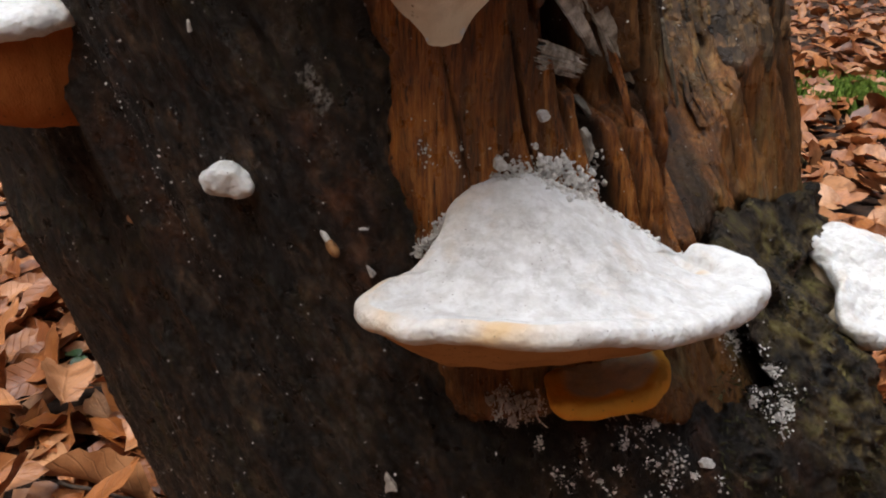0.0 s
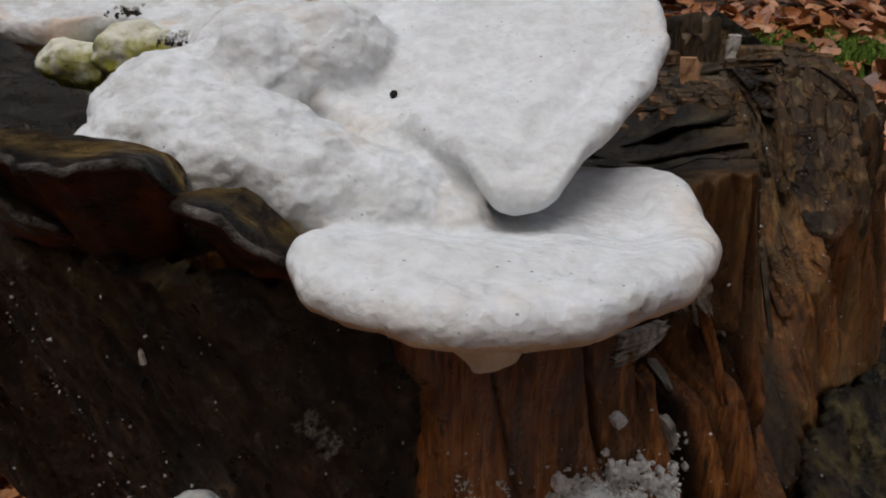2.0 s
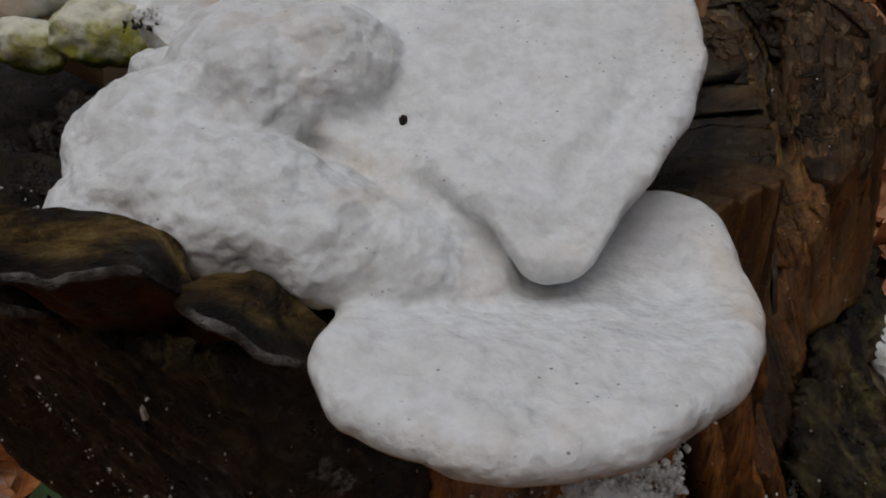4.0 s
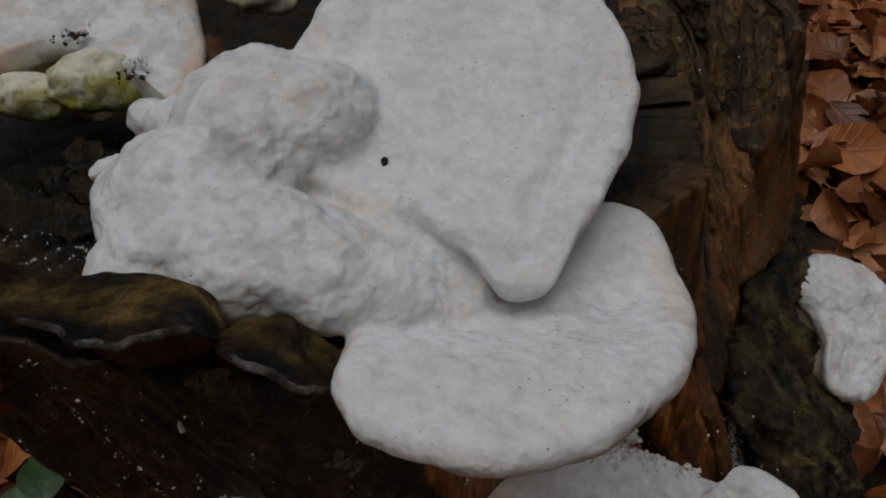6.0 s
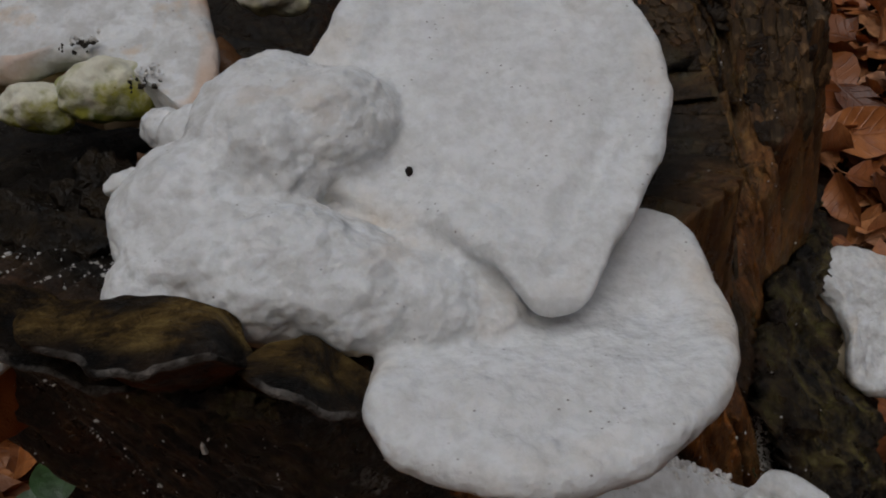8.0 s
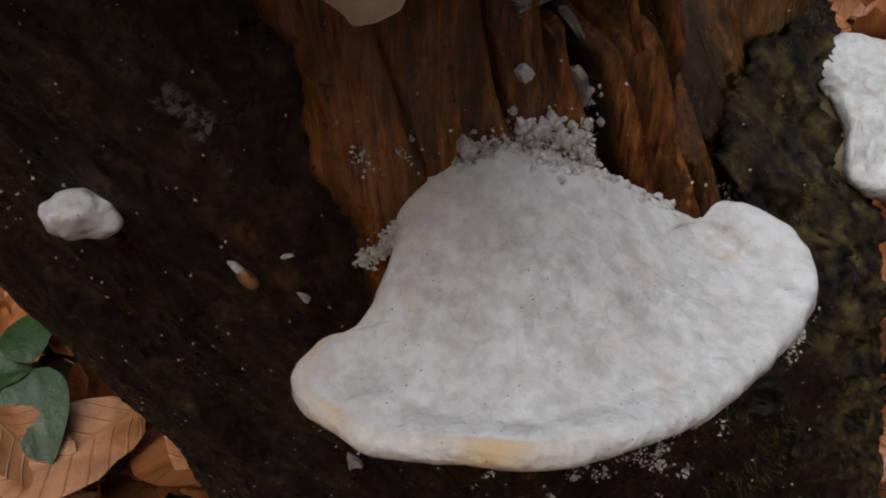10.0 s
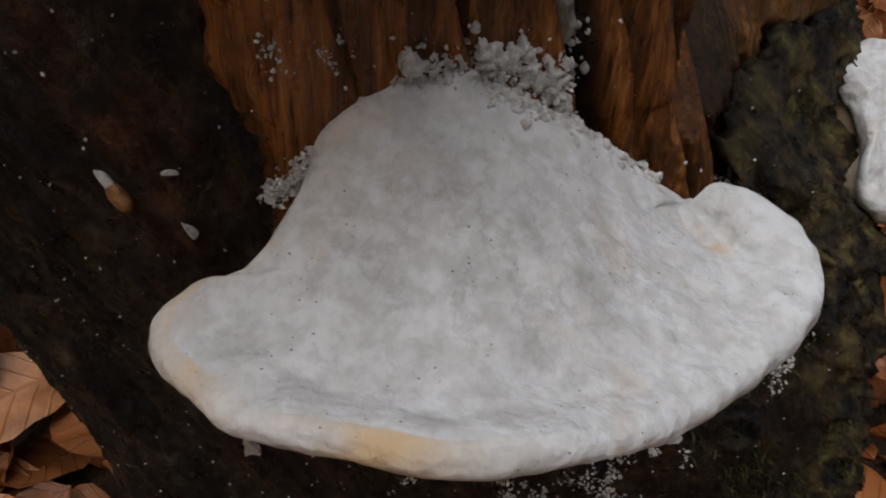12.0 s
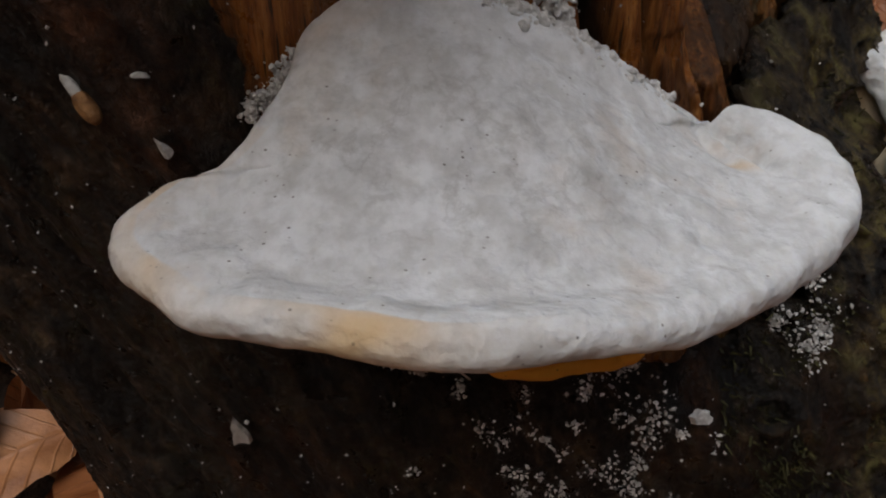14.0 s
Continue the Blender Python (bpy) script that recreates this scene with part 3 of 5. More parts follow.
    mould = 1.0 * blot(-0.033, 0.515, 0.004, 0.006, -0.3) + 0.9 * blot(-0.029, 0.506, 0.003, 0.005) + 0.5 * blot(-0.095, 0.495, 0.004, 0.04, -0.42) + 0.55 * blot(-0.078, 0.482, 0.005, 0.008) + 0.7 * blot(0.114, 0.403, 0.005, 0.012, -0.5) + 0.6 * blot(0.083, 0.377, 0.009, 0.009) + 0.45 * blot(0.068, 0.39, 0.007, 0.008)
    rust = blot(-0.026, 0.481, 0.007, 0.012, -0.3) + 0.8 * blot(-0.02, 0.455, 0.006, 0.01) + 0.7 * blot(-0.035, 0.5, 0.006, 0.006) + 0.6 * blot(-0.1, 0.47, 0.006, 0.03, -0.4) + 0.9 * blot(0.158, 0.405, 0.009, 0.004, 0.5)
    quads = sheet(len(v), len(ths), wrap=True)
    quads = quads[keep.ravel()[quads].all(1)]
    used, inv = np.unique(quads, return_inverse=True)
    ob = make("bark", shell.reshape(-1, 3)[used], inv.reshape(-1, 4), BARK, None, "dark wet bark with moss and white flecks", {"moss": np.clip(rootmoss, 0, 1).ravel()[used], "mould": mould.ravel()[used], "rust": rust.ravel()[used]})
    solid = ob.modifiers.new("thickness", "SOLIDIFY")
    solid.thickness, solid.offset = 0.005, -1
    adopt(ob, stump)
    return BVHTree.FromPolygons(np.concatenate([allv, shell.reshape(-1, 3)[used]]).tolist(), faces.tolist() + (inv.reshape(-1, 4) + len(allv)).tolist())


SURFACE = build_stump()


def face(x, z):
    """The place and normal of the stump's skin, seen from the front, at that x and height."""
    place, nrm, _, _ = SURFACE.ray_cast(Vector((x, -0.2, z)), Vector((0, 1, 0)))
    if place is None:
        place, nrm = Vector(on_stump(x, z)[0]), Vector(on_stump(x, z)[1])
    return place, nrm if nrm.y < 0 else -nrm


# ---- bracket fungi ----
def bracket_arrays(ctrl, centre, top, rim, stem, seed, lumps=0.0015, n=240, rings=44, lip=0.0, power=1.0, zones=0.0, ragged=0.0012, blunt=0.02):
    """A shelf: an upper face to a rounded rim, and an underside that runs back to its stem."""
    edge = ring_spline(ctrl, n)
    c = np.array(centre, float)
    ways = edge - c
    far = np.linalg.norm(ways, axis=1)
    noise3 = np.concatenate([edge, np.zeros((n, 1))], 1)
    far = far - 0.0008 + ragged * fbm(noise3, 70, 3, seed) + 0.0004 * fbm(noise3, 300, 2, seed + 1)
    ways = ways / np.linalg.norm(ways, axis=1)[:, None]
    inner = c + ways * (far - rim)[:, None]
    loops, rims = [], []
    for k in range(1, rings + 1):
        s = (k / rings) ** 0.8
        xy = c + (inner - c) * s
        z = top(xy[:, 0], xy[:, 1]) + lip * smooth01(0.75, 0.97, s) + zones * math.sin(s * 24) * smooth01(0.35, 0.7, s) * (1 - smooth01(0.92, 1.0, s))
        loops.append(np.c_[xy, z])
        rims.append(np.full(n, smooth01(0.8, 1.0, s)))
    base = loops[-1][:, 2] - rim
    for a in np.linspace(90, -90, 13)[1:]:
        xy = inner + ways * (rim * math.cos(radians(a)))
        loops.append(np.c_[xy, base + rim * math.sin(radians(a))])
        rims.append(np.full(n, 1.0))
    low = loops[-1]
    st = np.array(stem, float)
    for k in range(1, 25):
        s = 1 - k / 24 * (1 - blunt)
        xy = st[:2] + (low[:, :2] - st[:2]) * s
        z = st[2] + (low[:, 2] - st[2]) * max(0.0, (s - blunt) / (1 - blunt)) ** power
        loops.append(np.c_[xy, z])
        rims.append(np.full(n, 0.0))
    v = np.concatenate(loops)
    v[:, 2] += lumps * fbm(v, 55, 3, seed + 2) + 0.3 * lumps * fbm(v, 260, 2, seed + 3)
    v[:, :2] += 0.3 * lumps * np.stack([fbm(v, 160, 2, seed + 4), fbm(v, 160, 2, seed + 5)], 1)
    rings_all = len(loops)
    faces = sheet(rings_all, n, wrap=True)[:, ::-1].tolist()
    first, last = len(v), len(v) + 1
    v = np.concatenate([v, v[:n].mean(0)[None], v[-n:].mean(0)[None]])
    rims = np.r_[np.concatenate(rims), 0, 0]
    split = (rings + 11) * n
    upper_faces = faces[:split] + [[first, i, (i + 1) % n] for i in range(n)]
    k = (rings_all - 1) * n
    lower_faces = faces[split:] + [[last, k + (i + 1) % n, k + i] for i in range(n)]
    return v, (upper_faces, lower_faces), rims


def prune(v, faces, attrs):
    used = np.unique(np.concatenate([np.asarray(q) for q in faces]))
    back = np.full(len(v), -1)
    back[used] = np.arange(len(used))
    return v[used], [back[q].tolist() for q in faces], {key: np.asarray(a)[used] for key, a in attrs.items()}


def grown(thing, v, f, material, attrs, name="cap", label=""):
    """A bracket's two parts: the felted cap with its rim, and the pore surface beneath."""
    made = []
    for title, some, tag in ((name, f[0], label), ("pore_surface", f[1], "")):
        pv, pf, pa = prune(v, some, attrs)
        made.append(make(title, pv, pf, PORES.get(material.name, material) if title == "pore_surface" else material, None, tag, pa))
        adopt(made[-1], thing)
    return made


def ball_arrays(c, r, seed, rough=0.08, n=28, turn=0.0, fine=0.0):
    """A lumpy ellipsoid."""
    la, lo = np.meshgrid(np.linspace(0, np.pi, n), np.linspace(0, 2 * np.pi, 2 * n, endpoint=False), indexing="ij")
    d = np.stack([np.sin(la) * np.cos(lo), np.sin(la) * np.sin(lo), np.cos(la)], -1).reshape(-1, 3)
    k = 1 + rough * fbm(d * 1.7 + seed, 1.0, 3, seed) + fine * fbm(d * 6 + seed, 1.0, 2, seed + 3)
    v = d * k[:, None] * np.array(r)
    a = radians(turn)
    v = v @ np.array([[math.cos(a), math.sin(a), 0], [-math.sin(a), math.cos(a), 0], [0, 0, 1]])
    return v + np.array(c), sheet(n, 2 * n, wrap=True)[:, ::-1].tolist()


def joined(*pairs):
    vs, fs, k = [], [], 0
    for v, f in pairs:
        vs.append(v)
        fs += [[i + k for i in face] for face in f]
        k += len(v)
    return np.concatenate(vs), fs


# the big lower bracket
lower = empty("bracket_fungus", "wide white bracket fungus with ochre-tinged rim on the stump", "fungus", (0.03, 0.27, 0.44), "bracket fungi on the stump")
LOWER_EDGE = [(-0.006, 0.24), (0.002, 0.254), (0.006, 0.268), (0.014, 0.276), (0.022, 0.279), (0.036, 0.276), (0.05, 0.275), (0.066, 0.2745), (0.08, 0.2725), (0.091, 0.2775), (0.101, 0.2705), (0.106, 0.255), (0.097, 0.238), (0.075, 0.2195), (0.052, 0.207), (0.033, 0.2025), (0.015, 0.2055), (-0.0015, 0.2102), (-0.014, 0.2193), (-0.021, 0.2305), (-0.016, 0.2378)]


def lower_top(x, y):
    hump = 0.0238 * np.exp(-((np.where(x > 0.022, 0.75, 1.08) * (x - 0.022) / 0.03) ** 2)) * smooth01(0.21, 0.278, y)
    dent = -0.0038 * np.exp(-(((x - 0.0805 - 0.3 * (0.27 - y)) / 0.004) ** 2) - ((y - 0.268) / 0.009) ** 2)
    run = (x - 0.0795) * 0.55 - (0.271 - y) * 0.3
    pleat = np.exp(-(((y - 0.265) / 0.007) ** 2)) * (0.0024 * np.exp(-((run / 0.0009) ** 2)) - 0.0034 * np.exp(-(((run - 0.0022) / 0.0012) ** 2)))
    lobe = 0.0012 * smooth01(0.085, 0.1, x) * smooth01(0.24, 0.28, y)
    front = 0.003 * (1 - smooth01(0.206, 0.222, y)) * (1 - smooth01(0.045, 0.08, x)) * smooth01(-0.008, 0.008, x)
    tip = -0.0032 * (1 - smooth01(-0.018, 0.012, x))
    p = np.stack([x, y, 0 * x], -1)
    wrinkles = (0.0011 * fbm(p, (70, 95, 1), 2, 141) + 0.0008 * np.abs(fbm(p, (150, 190, 1), 2, 142))) * smooth01(0.212, 0.225, y)
    return 0.4556 - 0.0043 * smooth01(0.045, 0.085, x) + hump + dent + pleat + lobe + front + tip + wrinkles


v, f, r = bracket_arrays(LOWER_EDGE, (0.035, 0.24), lower_top, 0.0036, (0.016, 0.264, 0.418), 11, 0.0013, n=320, rings=80, lip=0.0018, power=1.5)
front_rim = smooth01(0.975, 1.0, r) * (v[:, 1] < 0.245)
ochre_side = np.clip(front_rim * (np.exp(-(((v[:, 0] - 0.02) / 0.016) ** 2)) + 0.8 * np.exp(-(((v[:, 0] + 0.013) / 0.008) ** 2))) * (0.6 + 0.8 * fbm(v, 150, 2, 8)) + 0.45 * np.exp(-(((v[:, 0] - 0.008) / 0.006) ** 2) - ((v[:, 1] - 0.264) / 0.011) ** 2) * (0.5 + fbm(v, 200, 2, 9)) + 0.7 * np.exp(-(((v[:, 0] - 0.084) / 0.003) ** 2) - ((v[:, 1] - 0.2592 + 0.4 * (v[:, 0] - 0.084)) / 0.0013) ** 2), 0, 1)
smudge = np.clip(1.25 * np.exp(-(((v[:, 0] - 0.034) / 0.034) ** 2) - ((v[:, 1] - 0.241) / 0.021) ** 2), 0, 1)
lower_parts = grown(lower, v, f, CREAM, {"rim": ochre_side, "smudge": smudge})

# the cluster on the top edge
upper = empty("bracket_fungus", "thick lumpy white bracket fungus cluster over the stump's top edge", "fungus", (-0.01, 0.27, 0.55), "bracket fungi on the stump")
SHELF_EDGE = [(-0.029, 0.246), (-0.0315, 0.234), (-0.0285, 0.2255), (-0.021, 0.219), (-0.012, 0.2155), (-0.003, 0.214), (0.007, 0.2145), (0.017, 0.217), (0.026, 0.222), (0.034, 0.2285), (0.0405, 0.239), (0.0442, 0.2515), (0.0452, 0.266), (0.0435, 0.279), (0.034, 0.287), (0.01, 0.289), (-0.022, 0.272)]
CAP_EDGE = [(0.0005, 0.2538), (0.005, 0.2502), (0.0125, 0.2512), (0.0185, 0.2565), (0.0245, 0.2635), (0.031, 0.2725), (0.0365, 0.284), (0.041, 0.296), (0.0422, 0.3045), (0.041, 0.314), (0.037, 0.325), (0.031, 0.3345), (0.017, 0.346), (0.001, 0.3515), (-0.014, 0.3495), (-0.0239, 0.3434), (-0.0292, 0.3362), (-0.0329, 0.3291), (-0.036, 0.3213), (-0.042, 0.309), (-0.042, 0.293), (-0.032, 0.28), (-0.017, 0.271), (-0.0045, 0.2605)]


def shelf_top(x, y):
    return 0.5638 - 0.0072 * smooth01(0.234, 0.258, y) + 0.0009 * smooth01(0.262, 0.28, y) + 0.0016 * smooth01(0.028, 0.043, x) + 0.0012 * smooth01(-0.02, -0.03, x)


def cap_top(x, y):
    fold = -0.0016 * np.exp(-(((x - 0.012 - 0.62 * (y - 0.262)) / 0.0035) ** 2)) * smooth01(0.25, 0.262, y) * (1 - smooth01(0.285, 0.305, y))
    sink = -0.0035 * np.exp(-(((x + 0.019) / 0.009) ** 2 + ((y - 0.281) / 0.009) ** 2))
    return 0.5715 + 0.27 * (y - 0.2616) + 0.1 * np.clip(x, 0, 1) - 0.0012 * (1 - smooth01(0.25, 0.285, y)) - 0.32 * np.clip(0.262 - y, 0, 1) - 0.25 * np.clip(-0.012 - x, 0, 1) * (1 - smooth01(0.3, 0.325, y)) + fold + sink


def closed(v, f, r):
    return v, f[0] + f[1], r


shelf_shape = closed(*bracket_arrays(SHELF_EDGE, (0.006, 0.248), shelf_top, 0.0042, (0.0, 0.274, 0.5215), 31, 0.0016, lip=0.0008, power=0.6, zones=0.0003, blunt=0.27))
cap_shape = closed(*bracket_arrays(CAP_EDGE, (0.004, 0.298), cap_top, 0.0032, (-0.006, 0.305, 0.553), 41, 0.0014, lip=0.0014, power=0.7, zones=0.0008, ragged=0.0018))
lobe_shape = joined(
    ball_arrays((-0.062, 0.2815, 0.567), (0.0185, 0.019, 0.0155), 3, 0.12, turn=-20),
    ball_arrays((-0.058, 0.2705, 0.5665), (0.019, 0.0165, 0.0125), 4, 0.15),
    ball_arrays((-0.067, 0.2635, 0.5645), (0.0115, 0.0115, 0.010), 16, 0.12),
    ball_arrays((-0.046, 0.2665, 0.5668), (0.018, 0.0165, 0.0118), 14, 0.18),
    ball_arrays((-0.034, 0.2635, 0.564), (0.018, 0.0145, 0.0108), 5, 0.18, turn=-25),
    ball_arrays((-0.021, 0.2615, 0.5605), (0.016, 0.0125, 0.0092), 6, 0.18, turn=-25),
    ball_arrays((-0.010, 0.2595, 0.5572), (0.013, 0.0105, 0.0078), 7, 0.1, turn=-25),
    ball_arrays((-0.0095, 0.2672, 0.5592), (0.0095, 0.0065, 0.0085), 23, 0.1, turn=-30),
    ball_arrays((-0.014, 0.2745, 0.5606), (0.0135, 0.011, 0.0106), 24, 0.1),
    ball_arrays((-0.028, 0.281, 0.5568), (0.022, 0.02, 0.0115), 15, 0.1),
    ball_arrays((-0.047, 0.3, 0.573), (0.0185, 0.0225, 0.0165), 8, 0.15),
    ball_arrays((-0.034, 0.2985, 0.5752), (0.017, 0.0145, 0.0142), 9, 0.12, turn=20),
    ball_arrays((-0.0785, 0.2965, 0.567), (0.0062, 0.0034, 0.0034), 10, 0.1, turn=20),
    ball_arrays((-0.072, 0.2935, 0.567), (0.006, 0.005, 0.005), 18, 0.1),
    ball_arrays((-0.073, 0.3165, 0.5665), (0.0085, 0.0055, 0.005), 19, 0.2, turn=-35),
    ball_arrays((-0.0635, 0.309, 0.568), (0.011, 0.009, 0.0085), 20, 0.15),
)


def fuse(v, f, voxel):
    """The outer skin of overlapping closed shapes, as arrays of vertices and quads."""
    rough = make("rough", v, f, WHITE)
    skin = rough.modifiers.new("skin", "REMESH")
    skin.mode, skin.voxel_size = "VOXEL", voxel
    seen = rough.evaluated_get(bpy.context.evaluated_depsgraph_get())
    me = seen.to_mesh()
    pts = np.empty(len(me.vertices) * 3)
    me.vertices.foreach_get("co", pts)
    quads = [list(p.vertices) for p in me.polygons]
    seen.to_mesh_clear()
    bpy.data.objects.remove(rough)
    return pts.reshape(-1, 3), np.array(quads)


def soften(v, quads, rounds, factor=0.5):
    a, b = quads.ravel(), np.roll(quads, -1, 1).ravel()
    count = np.bincount(a, minlength=len(v)) + np.bincount(b, minlength=len(v))
    for _ in range(rounds):
        total = np.stack([np.bincount(a, v[b, k], len(v)) + np.bincount(b, v[a, k], len(v)) for k in range(3)], 1)
        v = v + factor * (total / count[:, None] - v)
    return v


def point_normals(v, quads):
    c = np.cross(v[quads[:, 2]] - v[quads[:, 0]], v[quads[:, 3]] - v[quads[:, 1]])
    total = np.stack([np.bincount(quads.ravel(), np.repeat(c[:, k], 4), len(v)) for k in range(3)], 1)
    return total / np.maximum(np.linalg.norm(total, axis=1), 1e-12)[:, None]


def build_cluster():
    """Shelf, cap and lobes grown into one another, then parted where each begins."""
    shapes = [shelf_shape[:2], cap_shape[:2], lobe_shape]
    v, quads = fuse(*joined(*shapes), 0.0008)
    v = soften(v, quads, 7)
    near = np.empty((3, len(v)))
    rims = np.zeros(len(v))
    rim_of = [[float(np.mean(sh[2][q])) for q in sh[1]] for sh in (shelf_shape, cap_shape)]
    for k, (sv, sf) in enumerate(shapes):
        tree = BVHTree.FromPolygons(sv.tolist(), sf)
        for i, p in enumerate(v.tolist()):
            _, _, face_index, far = tree.find_nearest(p)
            near[k, i] = far
            if k < 2 and far < 0.002:
                rims[i] = max(rims[i], rim_of[k][face_index])
    lump = smooth01(-0.003, 0.0035, np.minimum(near[0], near[1]) - near[2])
    nrm = point_normals(v, quads)
    felt = lump * (0.0008 * fbm(v, 210, 2, 201) + 0.0009 * np.abs(fbm(v, 400, 2, 202)) + 0.0005 * fbm(v, 900, 2, 203)) + (1 - lump) * (0.0009 * fbm(v, 75, 2, 204) + 0.00032 * fbm(v, 420, 2, 205))
    v = v + nrm * felt[:, None]
    v = soften(v, quads, 1, 0.4)
    nrm = point_normals(v, quads)
    calm = soften(nrm, quads, 6)
    below = calm[quads].mean(1)[:, 2] < -0.3
    owner = near.argmin(0)[quads]
    below &= ~((owner == 1).any(1) & (v[quads].mean(1)[:, 1] < 0.28))
    owner = np.where((owner == 2).sum(1) >= 2, 2, np.where((owner == 1).sum(1) >= 2, 1, 0))
    made = {}
    for name, label, mine in (("shelf", "broad lower shelf with a rounded rim", ~below & (owner == 0)), ("fan_cap", "fan-shaped upper cap with a rolled lip", ~below & (owner == 1)), ("swollen_lobe", "swollen lumpy lobe fused with the cap", ~below & (owner == 2)), ("pore_surface", "pale buff pore surface tapering to a stem", below)):
        used, back = np.unique(quads[mine], return_inverse=True)
        ob = make(name, v[used], back.reshape(-1, 4), PORES[CLUSTER.name] if name == "pore_surface" else CLUSTER, None, label, {"rim": rims[used], "lump": lump[used]})
        ob.data.normals_split_custom_set_from_vertices(nrm[used].tolist())
        made[name] = adopt(ob, upper)
    return made, BVHTree.FromPolygons(v.tolist(), quads.tolist())


cluster, CLUSTER_SKIN = build_cluster()


def cluster_at(x, y):
    return CLUSTER_SKIN.ray_cast(Vector((x, y, 0.7)), Vector((0, 0, -1)))[0] or Vector((x, y, 0.57))


v, f = ball_arrays(tuple(cluster_at(-0.0179, 0.286)), (0.0008, 0.0014, 0.0009), 12, 0.4, n=12)
adopt(make("burrow_hole", v, f, HOLE, None, "small dark insect hole"), cluster["fan_cap"])

# other brackets
side = empty("bracket_fungus", "white bracket fungus on the mossy flank of the stump", "fungus", (0.18, 0.4, 0.38), "bracket fungi on the stump")
SIDE_EDGE = [(0.168, 0.406), (0.1665, 0.393), (0.1735, 0.384), (0.176, 0.372), (0.172, 0.362), (0.174, 0.352), (0.185, 0.347), (0.203, 0.354), (0.216, 0.377), (0.214, 0.398), (0.203, 0.412), (0.184, 0.413)]


def side_top(x, y):
    return np.minimum(0.385 + 0.66 * (y - 0.352), 0.411 + 0.1 * (y - 0.395)) + 0.0022 * np.sin(x * 210 + y * 60) - 0.12 * (x - 0.187)


v, f, r = bracket_arrays(SIDE_EDGE, (0.193, 0.382), side_top, 0.005, (0.165, 0.402, 0.355), 61, 0.0036, ragged=0.0035)
grown(side, v, f, WHITE, {"rim": r})

west = empty("bracket_fungus", "white-topped bracket fungus with rust-coloured pores on the bark", "fungus", (-0.14, 0.3, 0.5), "bracket fungi on the stump")
WEST_EDGE = [(-0.11, 0.293), (-0.114, 0.283), (-0.129, 0.271), (-0.151, 0.267), (-0.171, 0.275), (-0.181, 0.295), (-0.176, 0.33), (-0.146, 0.335), (-0.121, 0.32)]
v, f, r = bracket_arrays(WEST_EDGE, (-0.15, 0.3), lambda x, y: 0.531 + 0.25 * (y - 0.28), 0.0045, (-0.131, 0.3, 0.489), 71, 0.0028, power=3.0, blunt=0.3)
grown(west, v, f, RUSTY, {"rim": r})

back = empty("bracket_fungus", "white bracket fungus with buff edge and algae on the stump's top", "fungus", (-0.1, 0.35, 0.55), "bracket fungi on the stump")
BACK_EDGE = [(-0.066, 0.318), (-0.061, 0.33), (-0.063, 0.348), (-0.069, 0.368), (-0.09, 0.385), (-0.12, 0.385), (-0.14, 0.36), (-0.135, 0.342), (-0.115, 0.337), (-0.1, 0.34), (-0.09, 0.338), (-0.08, 0.33)]
v, f, r = bracket_arrays(BACK_EDGE, (-0.095, 0.35), lambda x, y: 0.5735 + 0.25 * (y - 0.33), 0.0035, (-0.1, 0.35, 0.545), 81, 0.002)
grown(back, v, f, PINKISH, {"rim": smooth01(0.7, 1.0, r)})

ochre = empty("bracket_fungus", "small ochre bracket fungus tucked under the wide white one", "fungus", (0.06, 0.27, 0.41), "bracket fungi on the stump")
OCHRE_EDGE = [(0.037, 0.262), (0.038, 0.253), (0.045, 0.247), (0.056, 0.2455), (0.068, 0.248), (0.078, 0.255), (0.082, 0.264), (0.078, 0.28), (0.06, 0.285), (0.044, 0.28)]
v, f, r = bracket_arrays(OCHRE_EDGE, (0.06, 0.264), lambda x, y: 0.4115 + 0.35 * (y - 0.25) + 0.06 * (x - 0.06), 0.004, (0.06, 0.285, 0.395), 91, 0.0026, n=160, rings=24, ragged=0.004)
grown(ochre, v, f, OCHRE, {"rim": r})


def bud(name, label, place, size, material, seed, turn=0.0, category="fungus", group="small buds"):
    small = [k * 0.66 for k in size]
    v, f = joined(ball_arrays((0, 0, 0), size, seed, 0.32, n=30, turn=turn, fine=0.06), ball_arrays((-size[0] * 0.5, size[1] * 0.1, -size[2] * 0.1), [k * 0.62 for k in size], seed + 4, 0.25, n=20, fine=0.03), ball_arrays((size[0] * 0.5, -size[1] * 0.2, -size[2] * 0.42), small, seed + 9, 0.15, n=20, fine=0.01))
    ob = make(name, v, f, material)
    fuse = ob.modifiers.new("fused", "REMESH")
    fuse.mode, fuse.voxel_size, fuse.use_smooth_shade = "VOXEL", 0.0006, True
    soft = ob.modifiers.new("softened", "SMOOTH")
    soft.factor, soft.iterations = 0.5, 5
    ob.location = place
    return tagged(ob, label, category, group)


bud("fungus_bud", "small white fungus bud sprouting from dark bark", on_stump(-0.061, 0.4825, 0.003)[0], (0.0078, 0.0056, 0.0056), WHITE, 5, 20)
bud("fungus_bud", "yellow-green algae-stained fungus bud on the stump's top", (-0.0905, 0.3325, 0.569), (0.0115, 0.0075, 0.0075), GREENED, 6, 15)
bud("fungus_bud", "yellow-green algae-stained fungus bud on the stump's top", (-0.108, 0.331, 0.5665), (0.0085, 0.0065, 0.0065), GREENED, 7)
bud("fungus_bud", "small knobbly white and green fungus bud on the stump's top", (-0.0505, 0.3735, 0.572), (0.0095, 0.0065, 0.0065), BUFF, 8)

